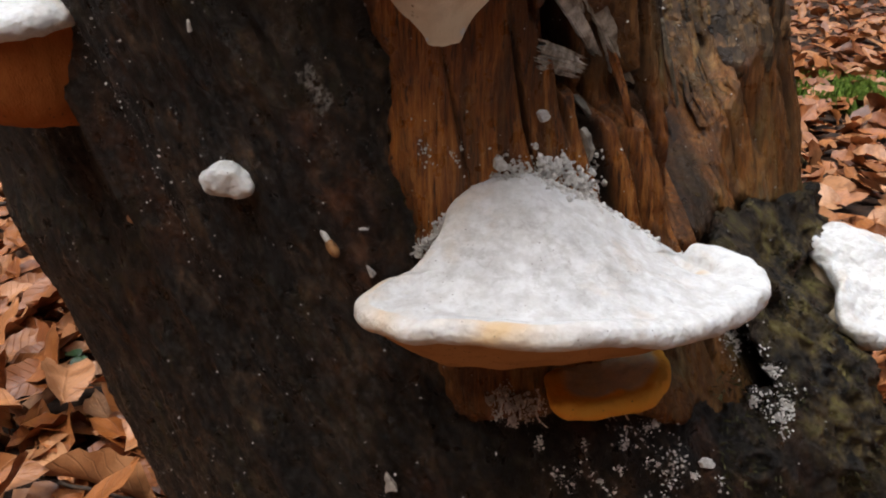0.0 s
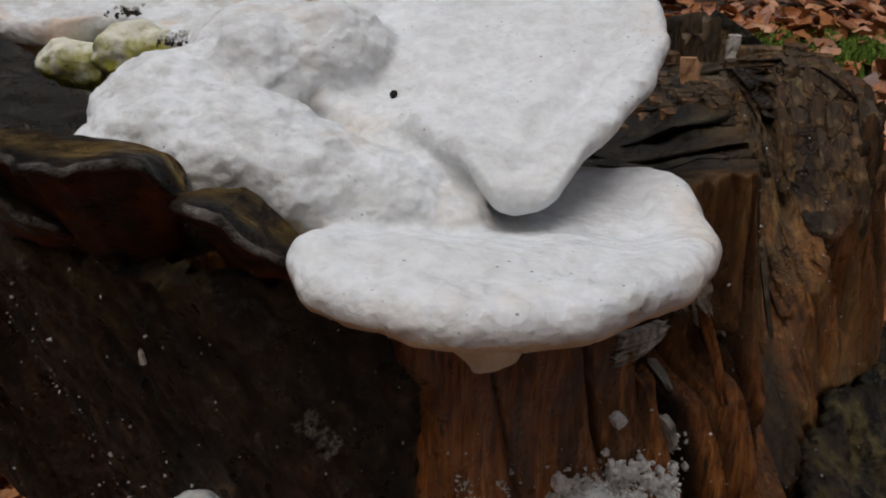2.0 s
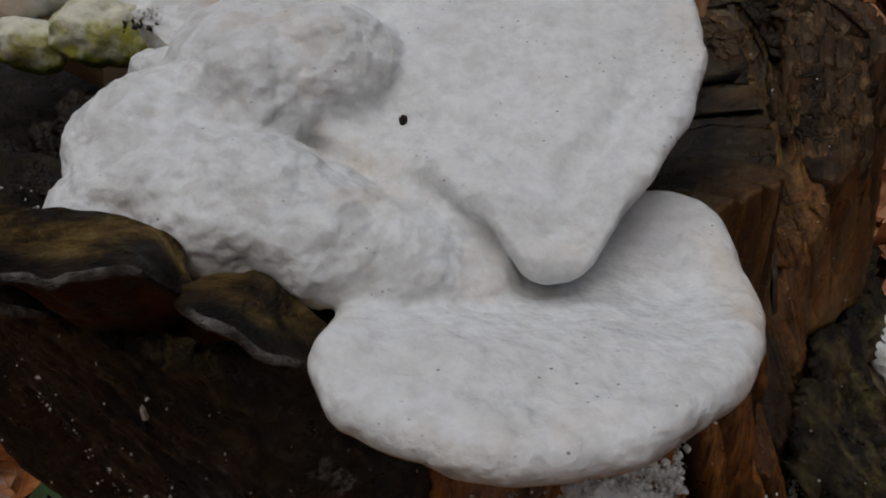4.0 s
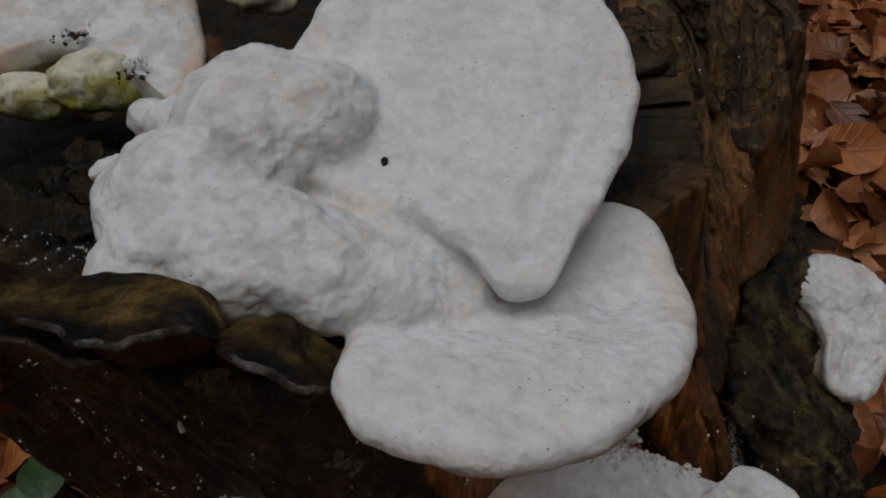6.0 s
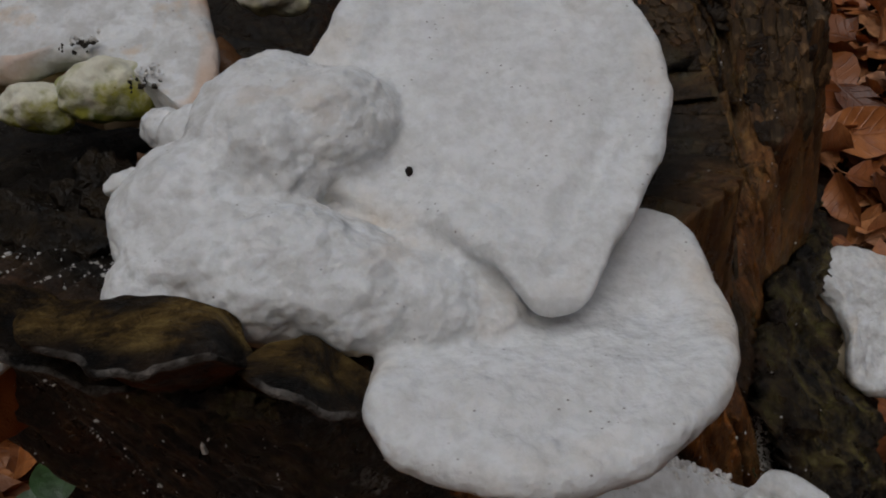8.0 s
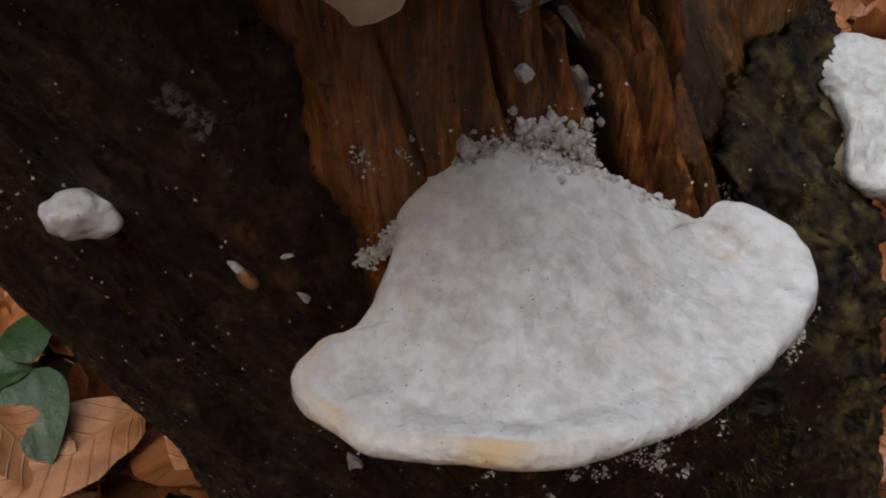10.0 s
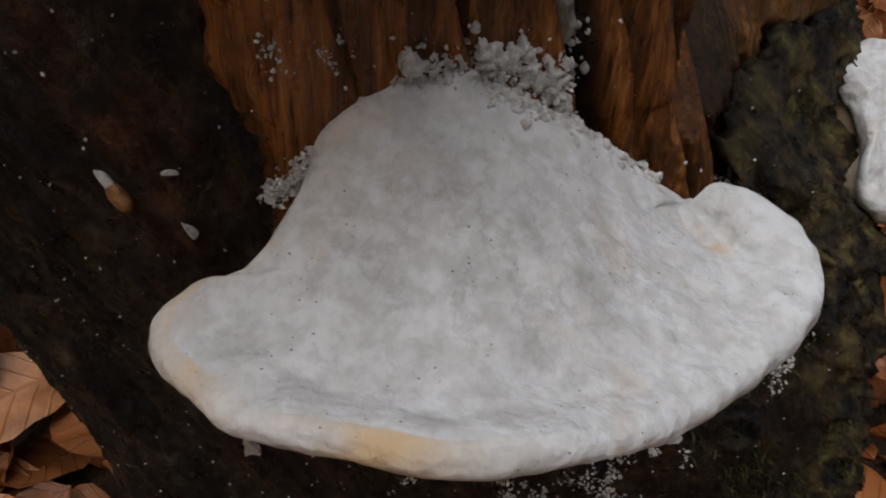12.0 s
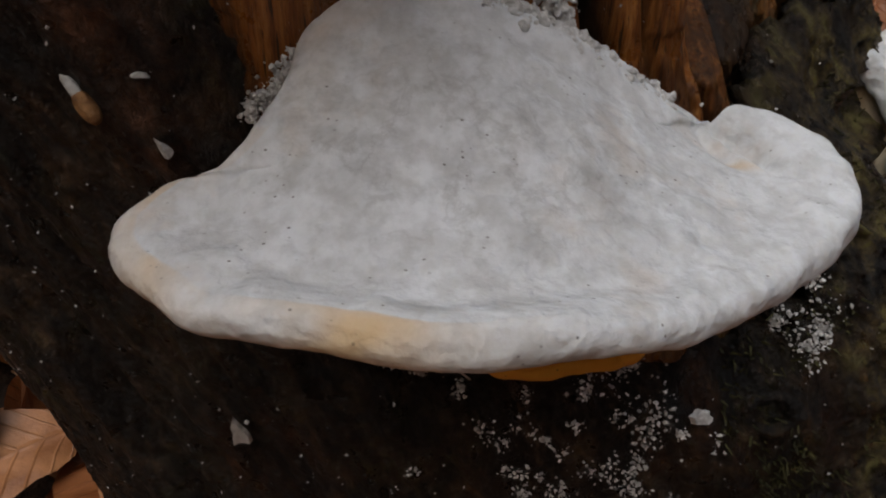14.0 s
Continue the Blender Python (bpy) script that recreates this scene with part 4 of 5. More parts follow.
# ---- the ground ----
def build_ground():
    rs = np.concatenate([[0.0], np.geomspace(0.05, 8, 70), np.geomspace(12, 400, 14)])
    n = 120
    a = np.linspace(0, 2 * np.pi, n, endpoint=False)
    x = 0.1 + rs[:, None] * np.cos(a)
    y = 0.5 + rs[:, None] * np.sin(a)
    p = np.stack([x, y, 0 * x], -1)
    near = 1 - smooth01(6, 12, rs)[:, None]
    p[..., 2] = near * (0.012 * fbm(p, 4, 3, 61) + 0.02 * fbm(p, 0.9, 2, 62)) - 0.008
    tagged(make("ground", p.reshape(-1, 3), sheet(len(rs), n, wrap=True), SOIL), "damp woodland soil under the fallen leaves", "ground", kind="structure")


build_ground()


def leaf_shape(seed, length=0.075, width=0.044):
    """One curled beech leaf: a folded blade with a tapered tip and a stalk."""
    rng = np.random.RandomState(seed)
    t = np.linspace(0, 1, 10)
    half = width / 2 * np.sin(np.pi * t**0.85) ** 0.75 + 0.0004
    half[0] = half[-1] = 0.0004
    across = np.array([-1, -0.55, 0, 0.55, 1])
    fold, curl, twist = rng.uniform(0.1, 0.7), rng.uniform(-1.6, 1.6), rng.uniform(-0.8, 0.8)
    x = half[:, None] * across[None] * (1 - 0.2 * fold)
    y = (t[:, None] - 0.5) * length + 0 * x
    z = np.abs(x) * fold + curl * 0.35 * (y**2) / length + twist * x * y / length
    z = z + 0.0016 * np.sin(t[:, None] * 40) * np.abs(across)[None] + 0.003 * rng.uniform(-1, 1, x.shape) * np.abs(across)[None]
    v = np.stack([x, y, z], -1).reshape(-1, 3)
    marks = np.stack([np.abs(across)[None] + 0 * x, t[:, None] + 0 * x], -1).reshape(-1, 2)
    ring = np.array([[-0.0007, 0, 0], [0, 0, 0.0007], [0.0007, 0, 0], [0, 0, -0.0007]])
    ends = [np.array([0, -length / 2 + 0.004, 0.0]), np.array([0.001, -length / 2 - 0.006, 0.001]), np.array([0.003, -length / 2 - 0.013, 0.004])]
    stalk = np.concatenate([ring * k + e for k, e in zip((1.0, 0.8, 0.6), ends)])
    return v, sheet(10, 5), marks, stalk, np.concatenate([sheet(3, 4, wrap=True), [[8, 9, 10, 11]]])


LEAVES = [leaf_shape(s, 0.066 + 0.004 * (s % 5), 0.038 + 0.003 * (s % 4)) for s in range(14)]


def leaf_poses(n, lo, hi, seed, spread=0.45, up=0.03, size=1.0):
    rng = np.random.RandomState(seed)
    out = []
    while len(out) < n:
        x, y = rng.uniform(lo[0], hi[0]), rng.uniform(lo[1], hi[1])
        if math.hypot(x - 0.08, y - 0.42) < 0.215:
            continue
        turn = Euler((rng.normal(0, spread), rng.normal(0, spread), rng.uniform(0, 6.28)))
        ground = 0.012 * fbm(np.array([x, y, 0.0]), 4, 3, 61) + 0.02 * fbm(np.array([x, y, 0.0]), 0.9, 2, 62)
        out.append(Matrix.LocRotScale((x, y, float(ground) + 0.004 + rng.uniform(0, up)), turn, Vector((1, 1, 1)) * rng.uniform(0.85, 1.4) * size))
    return out


def leaf_carpet(name, areas, seed):
    vs, fs, ms, k = [], [], [], 0
    for j, (n, lo, hi, up) in enumerate(areas):
        for i, m in enumerate(leaf_poses(n, lo, hi, seed + j, up=up)):
            v, f, marks, _, _ = LEAVES[(i * 5 + j) % len(LEAVES)]
            a = np.array(m)
            vs.append(v @ a[:3, :3].T + a[:3, 3])
            fs.append(f + k)
            ms.append(marks)
            k += len(v)
    ms = np.concatenate(ms)
    ob = make(name, np.concatenate(vs), np.concatenate(fs), LITTER, attrs={"across": ms[:, 0], "along": ms[:, 1]})
    return tagged(ob, "deep carpet of curled brown and orange beech leaves", "leaves", kind="stuff")


leaf_carpet("leaf_litter", [(2200, (-1.3, 0.2), (1.4, 1.5), 0.03), (3200, (-2.2, 1.5), (2.8, 3.0), 0.03), (2600, (-3, 3.0), (4.5, 6.5), 0.03), (500, (-1.5, -1.5), (1.5, 0.2), 0.02)], 100)


def far_litter():
    """Simple folded leaves all round, thinning out with distance."""
    rng = np.random.RandomState(55)
    n = 26000
    far = 0.45 + 8.5 * rng.rand(n) ** 0.75
    a = rng.uniform(0, 2 * np.pi, n)
    x, y = 0.1 + far * np.cos(a), 0.4 + far * np.sin(a)
    here = np.stack([x, y, 0 * x], 1)
    z = 0.012 * fbm(here, 4, 3, 61) + 0.02 * fbm(here, 0.9, 2, 62) + 0.006 + rng.uniform(0, 0.02, n)
    turn, tilt, fold = rng.uniform(0, 2 * np.pi, n), rng.normal(0, 0.35, n), rng.uniform(0.1, 0.6, n)
    size = rng.uniform(0.8, 1.4, n)
    shape = np.array([(0, -0.036, 0), (0.017, -0.012, 1), (0.014, 0.016, 1), (0, 0.037, 0), (-0.014, 0.016, 1), (-0.017, -0.012, 1)])
    v = np.repeat(shape[None], n, 0) * size[:, None, None]
    v[:, :, 2] = np.abs(v[:, :, 0]) * fold[:, None] + v[:, :, 1] * tilt[:, None]
    c, d = np.cos(turn)[:, None], np.sin(turn)[:, None]
    v = np.stack([v[:, :, 0] * c - v[:, :, 1] * d + x[:, None], v[:, :, 0] * d + v[:, :, 1] * c + y[:, None], v[:, :, 2] + z[:, None]], -1)
    f = (np.arange(n)[:, None, None] * 6 + np.array([[0, 1, 2, 3], [0, 3, 4, 5]])[None]).reshape(-1, 4)
    tagged(make("leaf_litter", v.reshape(-1, 3), f, LITTER), "thin scatter of dead beech leaves over the woodland floor", "leaves", kind="stuff")


far_litter()
def leaf_mesh(name, v, f, marks=None):
    me = bpy.data.meshes.new(name)
    me.from_pydata(v.tolist(), [], f.tolist())
    if marks is not None:
        for k, key in enumerate(("across", "along")):
            me.attributes.new(key, "FLOAT", "POINT").data.foreach_set("value", marks[:, k].astype(np.float32))
    me.polygons.foreach_set("use_smooth", np.ones(len(me.polygons), bool))
    me.materials.append(LITTER)
    return me


leaf_data = [(leaf_mesh("fallen_leaf", v, f, marks), leaf_mesh("stalk", sv, sf)) for v, f, marks, sv, sf in LEAVES]
for area in (((-0.6, 0.22), (-0.1, 1.1)), ((0.27, 0.38), (0.85, 1.3))):
    for k, m in enumerate(leaf_poses(120, *area, 300 + int(area[0][0] * 10), 0.6, 0.06, 1.25)):
        blade_data, stalk_data = leaf_data[k % len(leaf_data)]
        ob = new("fallen_leaf", blade_data)
        m.translation.z += 0.014
        ob.matrix_world = m
        tagged(ob, "curled dead beech leaf lying on the leaf litter", "leaf", "fallen leaves")
        new("stalk", stalk_data).parent = ob


def moss_patch():
    rng = np.random.RandomState(9)
    vs, fs, k = [], [], 0
    for _ in range(15000):
        x, y = rng.uniform(0.65, 2.4), rng.normal(0, 0.09)
        y += 2.56 - 0.2 * (x - 0.9) + 0.05 * math.sin(x * 7)
        h, w, a = rng.uniform(0.02, 0.05), rng.uniform(0.006, 0.012), rng.uniform(0, 6.28)
        d = np.array([math.cos(a), math.sin(a), 0]) * w
        tip = np.array([rng.normal(0, 0.012), rng.normal(0, 0.012), h])
        b = np.array([x, y, 0.0])
        vs.append(np.array([b - d, b + d, b + tip + d * 0.3, b + tip - d * 0.3]))
        fs.append([k, k + 1, k + 2, k + 3])
        k += 4
    tagged(make("moss_patch", np.concatenate(vs), fs, MOSS), "strip of bright green moss on the woodland floor", "moss", kind="stuff")


moss_patch()


def distance():
    """Unseen plain ring added for the wood: closes the view, blocks low sky light."""
    n, r = 96, 16.0
    a = np.linspace(0, 2 * np.pi, n, endpoint=False)
    h = 16.5 + 3 * vnoise(np.stack([a * 6, a * 0, a * 0], -1), 8)
    ring = [np.stack([r * np.cos(a), r * np.sin(a), z], 1) for z in (np.full(n, -0.3), h * 0.5, h)]
    tagged(make("backdrop", np.concatenate(ring), sheet(3, n, wrap=True), SKY_BLOCK), "unseen brown ring added to keep out low sky light", "backdrop", kind="structure")


# plain brown of the added ring that shapes the light
SKY_BLOCK = plain_material("sky_block_brown", (0.03, 0.024, 0.018), (0.1, 0.075, 0.055), 0.6, 0.95, 0.01)
distance()


# ---- small things on the stump ----
def small_bracket(label, edge, centre, top, rim, stem, seed):
    thing = empty("small_bracket_fungus", label, "fungus", stem, "thin brown brackets")
    v, f, r = bracket_arrays(edge, centre, top, rim, stem, seed, 0.0024, n=140, rings=20, power=1.0, ragged=0.0055, blunt=0.6)
    line = ring_spline(edge, 200)
    far = np.array([np.linalg.norm(line - p, axis=1).min() for p in v[:, :2]])
    behind = smooth01(-0.004, 0.002, v[:, 1] - centre[1])
    # inner leaves a dark coloured band behind the rim; the cap is not dished
    grown(thing, v, f, THIN, {"rim": r * (1 - behind), "inner": np.maximum(smooth01(0.0035, 0.0075, far), behind)})


def thin_material():
    n = Nodes("brown_cap_pale_margin")
    fibre = n.noise(60, 6, 0.74, n.stretch((0.55, 1.4, 1.4), 10), 0.6)
    base = n.ramp(fibre, (0.38, (0.003, 0.002, 0.0012)), (0.46, (0.03, 0.016, 0.004)), (0.54, (0.12, 0.072, 0.018)), (0.68, (0.29, 0.2, 0.065)))
    # the dark of a hollow behind the margin is put into the colour
    hollow = n.ramp(n.noise(130, 5, 0.7), (0.4, (0.003, 0.002, 0.0015)), (0.66, (0.03, 0.017, 0.008)))
    base = n.mix(n.math("MULTIPLY", n.attr("inner"), n.ramp(n.noise(45, 4, 0.6), (0.35, 0.45), (0.55, 1.0))), hollow, base)
    margin = n.math("MULTIPLY", n.ramp(n.attr("rim"), (0.965, 0.0), (1.0, 1.0)), n.ramp(n.noise(70, 4, 0.6), (0.44, 0.0), (0.62, 0.7)))
    base = n.mix(margin, base, (0.36, 0.33, 0.3))
    base = n.mix(n.facing_down(), base, n.ramp(n.noise(120, 4), (0.38, (0.012, 0.005, 0.003)), (0.68, (0.17, 0.055, 0.018))))
    n.bump((fibre, 1.0, 0.007), (n.noise(260, 6, 0.72), 0.9, 0.003))
    return n.done(base, n.ramp(n.noise(120, 4), (0.4, 0.4), (0.6, 0.8)), 0.2)


THIN = thin_material()
small_bracket("thin brown bracket fungus with a pale edge above the bark", [(-0.09, 0.251), (-0.083, 0.2415), (-0.073, 0.236), (-0.062, 0.234), (-0.053, 0.235), (-0.0485, 0.2395), (-0.05, 0.25), (-0.07, 0.256)], (-0.068, 0.246), lambda x, y: 0.5765 - 0.08 * (x + 0.06) - 0.15 * (y - 0.235) - 0.007 * smooth01(-0.055, -0.048, x), 0.001, (-0.066, 0.272, 0.5505), 121)
small_bracket("small thin brown bracket with a curled pale edge", [(-0.0495, 0.243), (-0.047, 0.235), (-0.041, 0.2315), (-0.034, 0.2315), (-0.029, 0.236), (-0.03, 0.245), (-0.04, 0.25)], (-0.039, 0.241), lambda x, y: 0.5695 - 0.15 * (y - 0.235) - 0.9 * np.clip(x + 0.04, 0, 0.01), 0.001, (-0.04, 0.268, 0.5505), 131)
small_bracket("thin brown bracket with whitish crust on its edge", [(-0.105, 0.262), (-0.098, 0.25), (-0.088, 0.2435), (-0.078, 0.243), (-0.072, 0.247), (-0.078, 0.258), (-0.09, 0.266)], (-0.088, 0.253), lambda x, y: 0.5665 - 0.6 * (x + 0.081) - 0.15 * (y - 0.245), 0.0013, (-0.085, 0.276, 0.5495), 141)


def crumbs(name, label, places, lo, hi, material, seed, flat=0.7):
    """Many small irregular grains stuck to a surface, in one mesh."""
    rng = np.random.RandomState(seed)
    base = np.array([(1, 0, 0), (-1, 0, 0), (0, 1, 0), (0, -1, 0), (0, 0, 1), (0, 0, -1), (0.6, 0.6, 0.5), (-0.6, 0.5, -0.6)], float)
    tris = np.array([(0, 2, 4), (2, 1, 4), (1, 3, 4), (3, 0, 4), (2, 0, 5), (1, 2, 5), (3, 1, 5), (0, 3, 5), (0, 2, 6), (2, 4, 6), (4, 0, 6), (1, 5, 7), (5, 2, 7), (2, 1, 7)])
    vs, fs = [], []
    for k, p in enumerate(places):
        r = lo + (hi - lo) * rng.rand() ** 2.2
        turn = np.array(Euler(rng.uniform(0, 6.28, 3).tolist()).to_matrix())
        vs.append((base * rng.uniform(0.5, 1.2, (8, 1)) * [1, flat, rng.uniform(0.5, 1.2)]) @ turn * r + np.array(p))
        fs.append(tris + 8 * k)
    return tagged(make(name, np.concatenate(vs), np.concatenate(fs), material, smooth=False), label, "crumbs", kind="stuff")


def scatter(n, x, z, seed, lean=0.0, out=0.0004):
    """Places on the stump's skin in a box of x and height; lean shifts x with height; normal spread in the box."""
    rng = np.random.RandomState(seed)
    made = []
    for _ in range(n):
        b = np.clip(rng.normal(0.5, 0.24), 0, 1)
        a = np.clip(rng.normal(0.5, 0.26), 0, 1)
        h = z[0] + (z[1] - z[0]) * b
        p, nrm = face(x[0] + (x[1] - x[0]) * a + lean * (b - 0.5), h)
        made.append(p + nrm * out)
    return made


def along(n, a, b, wide, high, seed, out=0.0008):
    """Places in clumps beside the line from a to b on the stump's skin."""
    rng = np.random.RandomState(seed)
    hubs = rng.rand(max(6, n // 140))
    made = []
    for _ in range(n):
        u = np.clip(hubs[rng.randint(len(hubs))] + rng.normal(0, 0.03), 0, 1)
        p, nrm = face(a[0] + (b[0] - a[0]) * u + rng.normal(0, wide), a[1] + (b[1] - a[1]) * u + abs(rng.normal(0, high)))
        made.append(p + nrm * out * rng.uniform(0.3, 2.0))
    return made


def clumps(n, spots, seed, out=0.0006):
    """Places gathered round spots of (x, height, spread across, spread in height), each with its own knots."""
    rng = np.random.RandomState(seed)
    made = []
    for x, z, wide, high in spots:
        knots = [(rng.normal(x, wide), rng.normal(z, high), rng.uniform(0.0006, 0.0022)) for _ in range(9)]
        for _ in range(n // len(spots)):
            a, b, r = knots[min(8, int(9 * rng.rand() ** 1.5))]
            p, nrm = face(a + rng.normal(0, r), b + rng.normal(0, r * 1.2))
            made.append(p + nrm * out * rng.uniform(0.2, 2.0))
    return made


def evenly(n, x, z, seed):
    rng = np.random.RandomState(seed)
    return [(lambda q: q[0] + q[1] * 0.0003)(face(rng.uniform(*x), rng.uniform(*z))) for _ in range(n)]


crumbs("mycelium_crumbs", "white crumbly mycelium on the wood above the wide bracket", along(1300, (0.022, 0.476), (0.06, 0.466), 0.002, 0.0045, 1), 0.0002, 0.0013, CRUMB, 11)
def on_lower(n, seed):
    rng = np.random.RandomState(seed)
    xs = 0.022 + 0.05 * rng.choice(rng.rand(16), n) + rng.normal(0, 0.0015, n)
    ys = 0.2735 - np.abs(rng.normal(0, 0.0022, n))
    return [(x, y, float(lower_top(x, y)) + rng.uniform(0.0, 0.0018)) for x, y in zip(xs, ys)]


def mycelium_crust():
    """Felted white lumps grown together where the wide bracket meets the wood."""
    rng = np.random.RandomState(91)
    spots = clumps(420, ((0.046, 0.474, 0.004, 0.004), (0.036, 0.48, 0.005, 0.003), (0.05, 0.47, 0.003, 0.005)), 92, 0.0003)
    spots += [(x, y + 0.0012, z) for x, y, z in on_lower(320, 93)]
    shapes = [ball_arrays(tuple(p), (0.0003 + 0.0009 * rng.rand() ** 2) * rng.uniform(0.6, 1.4, 3), 700 + k, 0.35, n=7) for k, p in enumerate(spots)]
    v, quads = fuse(*joined(*shapes), 0.00026)
    v = v + point_normals(v, quads) * (0.0004 * fbm(v, 1100, 2, 94))[:, None]
    tagged(make("mycelium_crust", v, quads, CRUMB), "white crumbly mycelium crust between the wide bracket and bare wood", "mycelium", kind="stuff")


mycelium_crust()
crumbs("mycelium_crumbs", "white crumbs heaped on the wide bracket's back edge", on_lower(700, 21), 0.0002, 0.0008, CRUMB, 22)
crumbs("mycelium_crumbs", "white crumbly mycelium along the wide bracket's edge", along(1100, (-0.004, 0.455), (0.014, 0.476), 0.0012, 0.0018, 2), 0.0002, 0.0012, CRUMB, 12)
crumbs("mycelium_crumbs", "scattered white mycelium grains on dark bark", clumps(1500, ((0.068, 0.388, 0.005, 0.007), (0.085, 0.378, 0.006, 0.007), (0.06, 0.36, 0.012, 0.01), (0.078, 0.35, 0.01, 0.012), (0.04, 0.375, 0.014, 0.014)), 3), 0.00012, 0.0009, CRUMB, 13)
crumbs("mycelium_crumbs", "whitish crust in a furrow of the mossy bark", clumps(1300, ((0.109, 0.413, 0.002, 0.004), (0.114, 0.403, 0.002, 0.004), (0.121, 0.393, 0.003, 0.004), (0.127, 0.387, 0.002, 0.003)), 4), 0.00015, 0.001, CRUMB, 14)
crumbs("mycelium_crumbs", "white mycelium tufts under the wide bracket", clumps(900, ((0.024, 0.404, 0.003, 0.003), (0.032, 0.403, 0.003, 0.004)), 5, 0.002), 0.0002, 0.001, CRUMB, 15)
crumbs("mycelium_crumbs", "small row of white mould dots on bare wood", clumps(60, ((-0.002, 0.491, 0.0008, 0.0006), (0.008, 0.489, 0.002, 0.001)), 7), 0.0002, 0.0008, CRUMB, 17)
crumbs("white_flecks", "tiny white flecks scattered over the dark bark", evenly(650, (-0.16, 0.01), (0.24, 0.555), 8), 0.0001, 0.0007, CRUMB, 18)
crumbs("white_flecks", "tiny white flecks on the bare and mossy wood", evenly(420, (0.01, 0.15), (0.3, 0.54), 9), 0.0001, 0.0008, CRUMB, 19)
crumbs("white_flecks", "whitish flecks on the bark of the stump's fold", scatter(150, (-0.112, -0.09), (0.44, 0.55), 10, -0.05), 0.0001, 0.0007, CRUMB, 20)


def flake(name, label, x, z, w, h, thick, turn, material, seed, taper=0.4, out=0.001, category="wood chip"):
    """A thin broken chip lying on the stump's skin."""
    rng = np.random.RandomState(seed)
    p, nrm = face(x, z)
    m = 14
    a = np.linspace(0, 2 * np.pi, m, endpoint=False)
    k = 1 / np.maximum(np.abs(np.cos(a)), np.abs(np.sin(a))) ** 0.8
    px = np.cos(a) * k * w / 2 * (1 + rng.uniform(-0.3, 0.2, m))
    pz = np.sin(a) * k * h / 2 * (1 + rng.uniform(-0.2, 0.15, m))
    px = px * (1 - taper * (pz / h + 0.5))
    front, backs = np.stack([px * 0.9, pz * 0.95, 0 * px + thick], 1), np.stack([px, pz, 0 * px - thick * 0.4], 1)
    v = np.concatenate([front, backs, [[0, 0, thick * 1.25]], [[0, 0, -thick * 0.4]]])
    f = [[2 * m, i, (i + 1) % m] for i in range(m)] + [[i, m + i, m + (i + 1) % m, (i + 1) % m] for i in range(m)] + [[2 * m + 1, m + (i + 1) % m, m + i] for i in range(m)]
    ob = make(name, v, f, material, smooth=False)
    z_axis = nrm.normalized()
    x_axis = Vector((0, 0, 1)).cross(z_axis).normalized()
    ob.matrix_world = Matrix.Translation(p + nrm * out) @ Matrix((x_axis, z_axis.cross(x_axis), z_axis)).transposed().to_4x4() @ Matrix.Rotation(radians(turn), 4, "Z")
    return tagged(ob, label, category)


flake("wood_chip", "weathered grey plate of wood on the stump", 0.0815, 0.5045, 0.013, 0.03, 0.0009, 8, GREY_PLATE, 21, 0.6, 0.0012)
flake("wood_chip", "grey rectangular chip stuck upright in cracked wood", 0.0535, 0.487, 0.0058, 0.0115, 0.0014, 12, GREY_WOOD, 1, 0.1, 0.006)
flake("fungus_crumb", "pale lump of mycelium on bare orange wood", 0.021, 0.484, 0.0048, 0.0046, 0.002, 25, CRUMB, 2, 0.2)
flake("fungus_crumb", "whitish lump of mycelium among splintered wood", 0.0335, 0.4975, 0.0048, 0.004, 0.0015, 30, CRUMB, 3, 0.4, 0.002)
flake("pale_chip", "small pale three-cornered chip stuck on bark", -0.016, 0.369, 0.006, 0.0085, 0.001, 10, PALE, 4, 0.9)
flake("pale_chip", "little white sliver stuck on dark bark", -0.0205, 0.467, 0.005, 0.001, 0.0005, -8, CRUMB, 5, 0.8)
flake("pale_chip", "white shard pinned to bark by a thread", -0.0195, 0.453, 0.0026, 0.0042, 0.001, 25, CRUMB, 6, 0.95)
flake("pale_chip", "pale flake on the upper bark of the stump", -0.066, 0.5285, 0.0018, 0.0034, 0.0006, 5, CRUMB, 7, 0.7)
flake("pale_chip", "whitish bit of debris at a bark hole", -0.1095, 0.4545, 0.006, 0.0034, 0.001, 5, ORANGE_WOOD, 8, 0.5, 0.003)
flake("pale_chip", "white shard stuck on bark under the wide bracket", 0.0945, 0.378, 0.008, 0.0035, 0.0012, -25, CRUMB, 10, 0.4)
flake("bark_hole", "dark burrow in the bark, pale frass below it", -0.1165, 0.4625, 0.0085, 0.006, 0.0006, 40, HOLE, 11, 0.3, 0.003, "hole")
flake("bark_hole", "dark sunken spot low on the bark", -0.138, 0.398, 0.011, 0.014, 0.0004, 10, HOLE, 12, 0.2, 0.003, "hole")


def fibre_material():
    n = Nodes("grey_torn_fibres")
    grain = n.noise(150, 4, 0.6, None, 0.3)
    base = n.ramp(grain, (0.36, (0.15, 0.13, 0.1)), (0.5, (0.4, 0.37, 0.31)), (0.64, (0.7, 0.67, 0.6)))
    n.bump((grain, 1.0, 0.002))
    return n.done(base, 0.7, 0.3)


FIBRE = fibre_material()


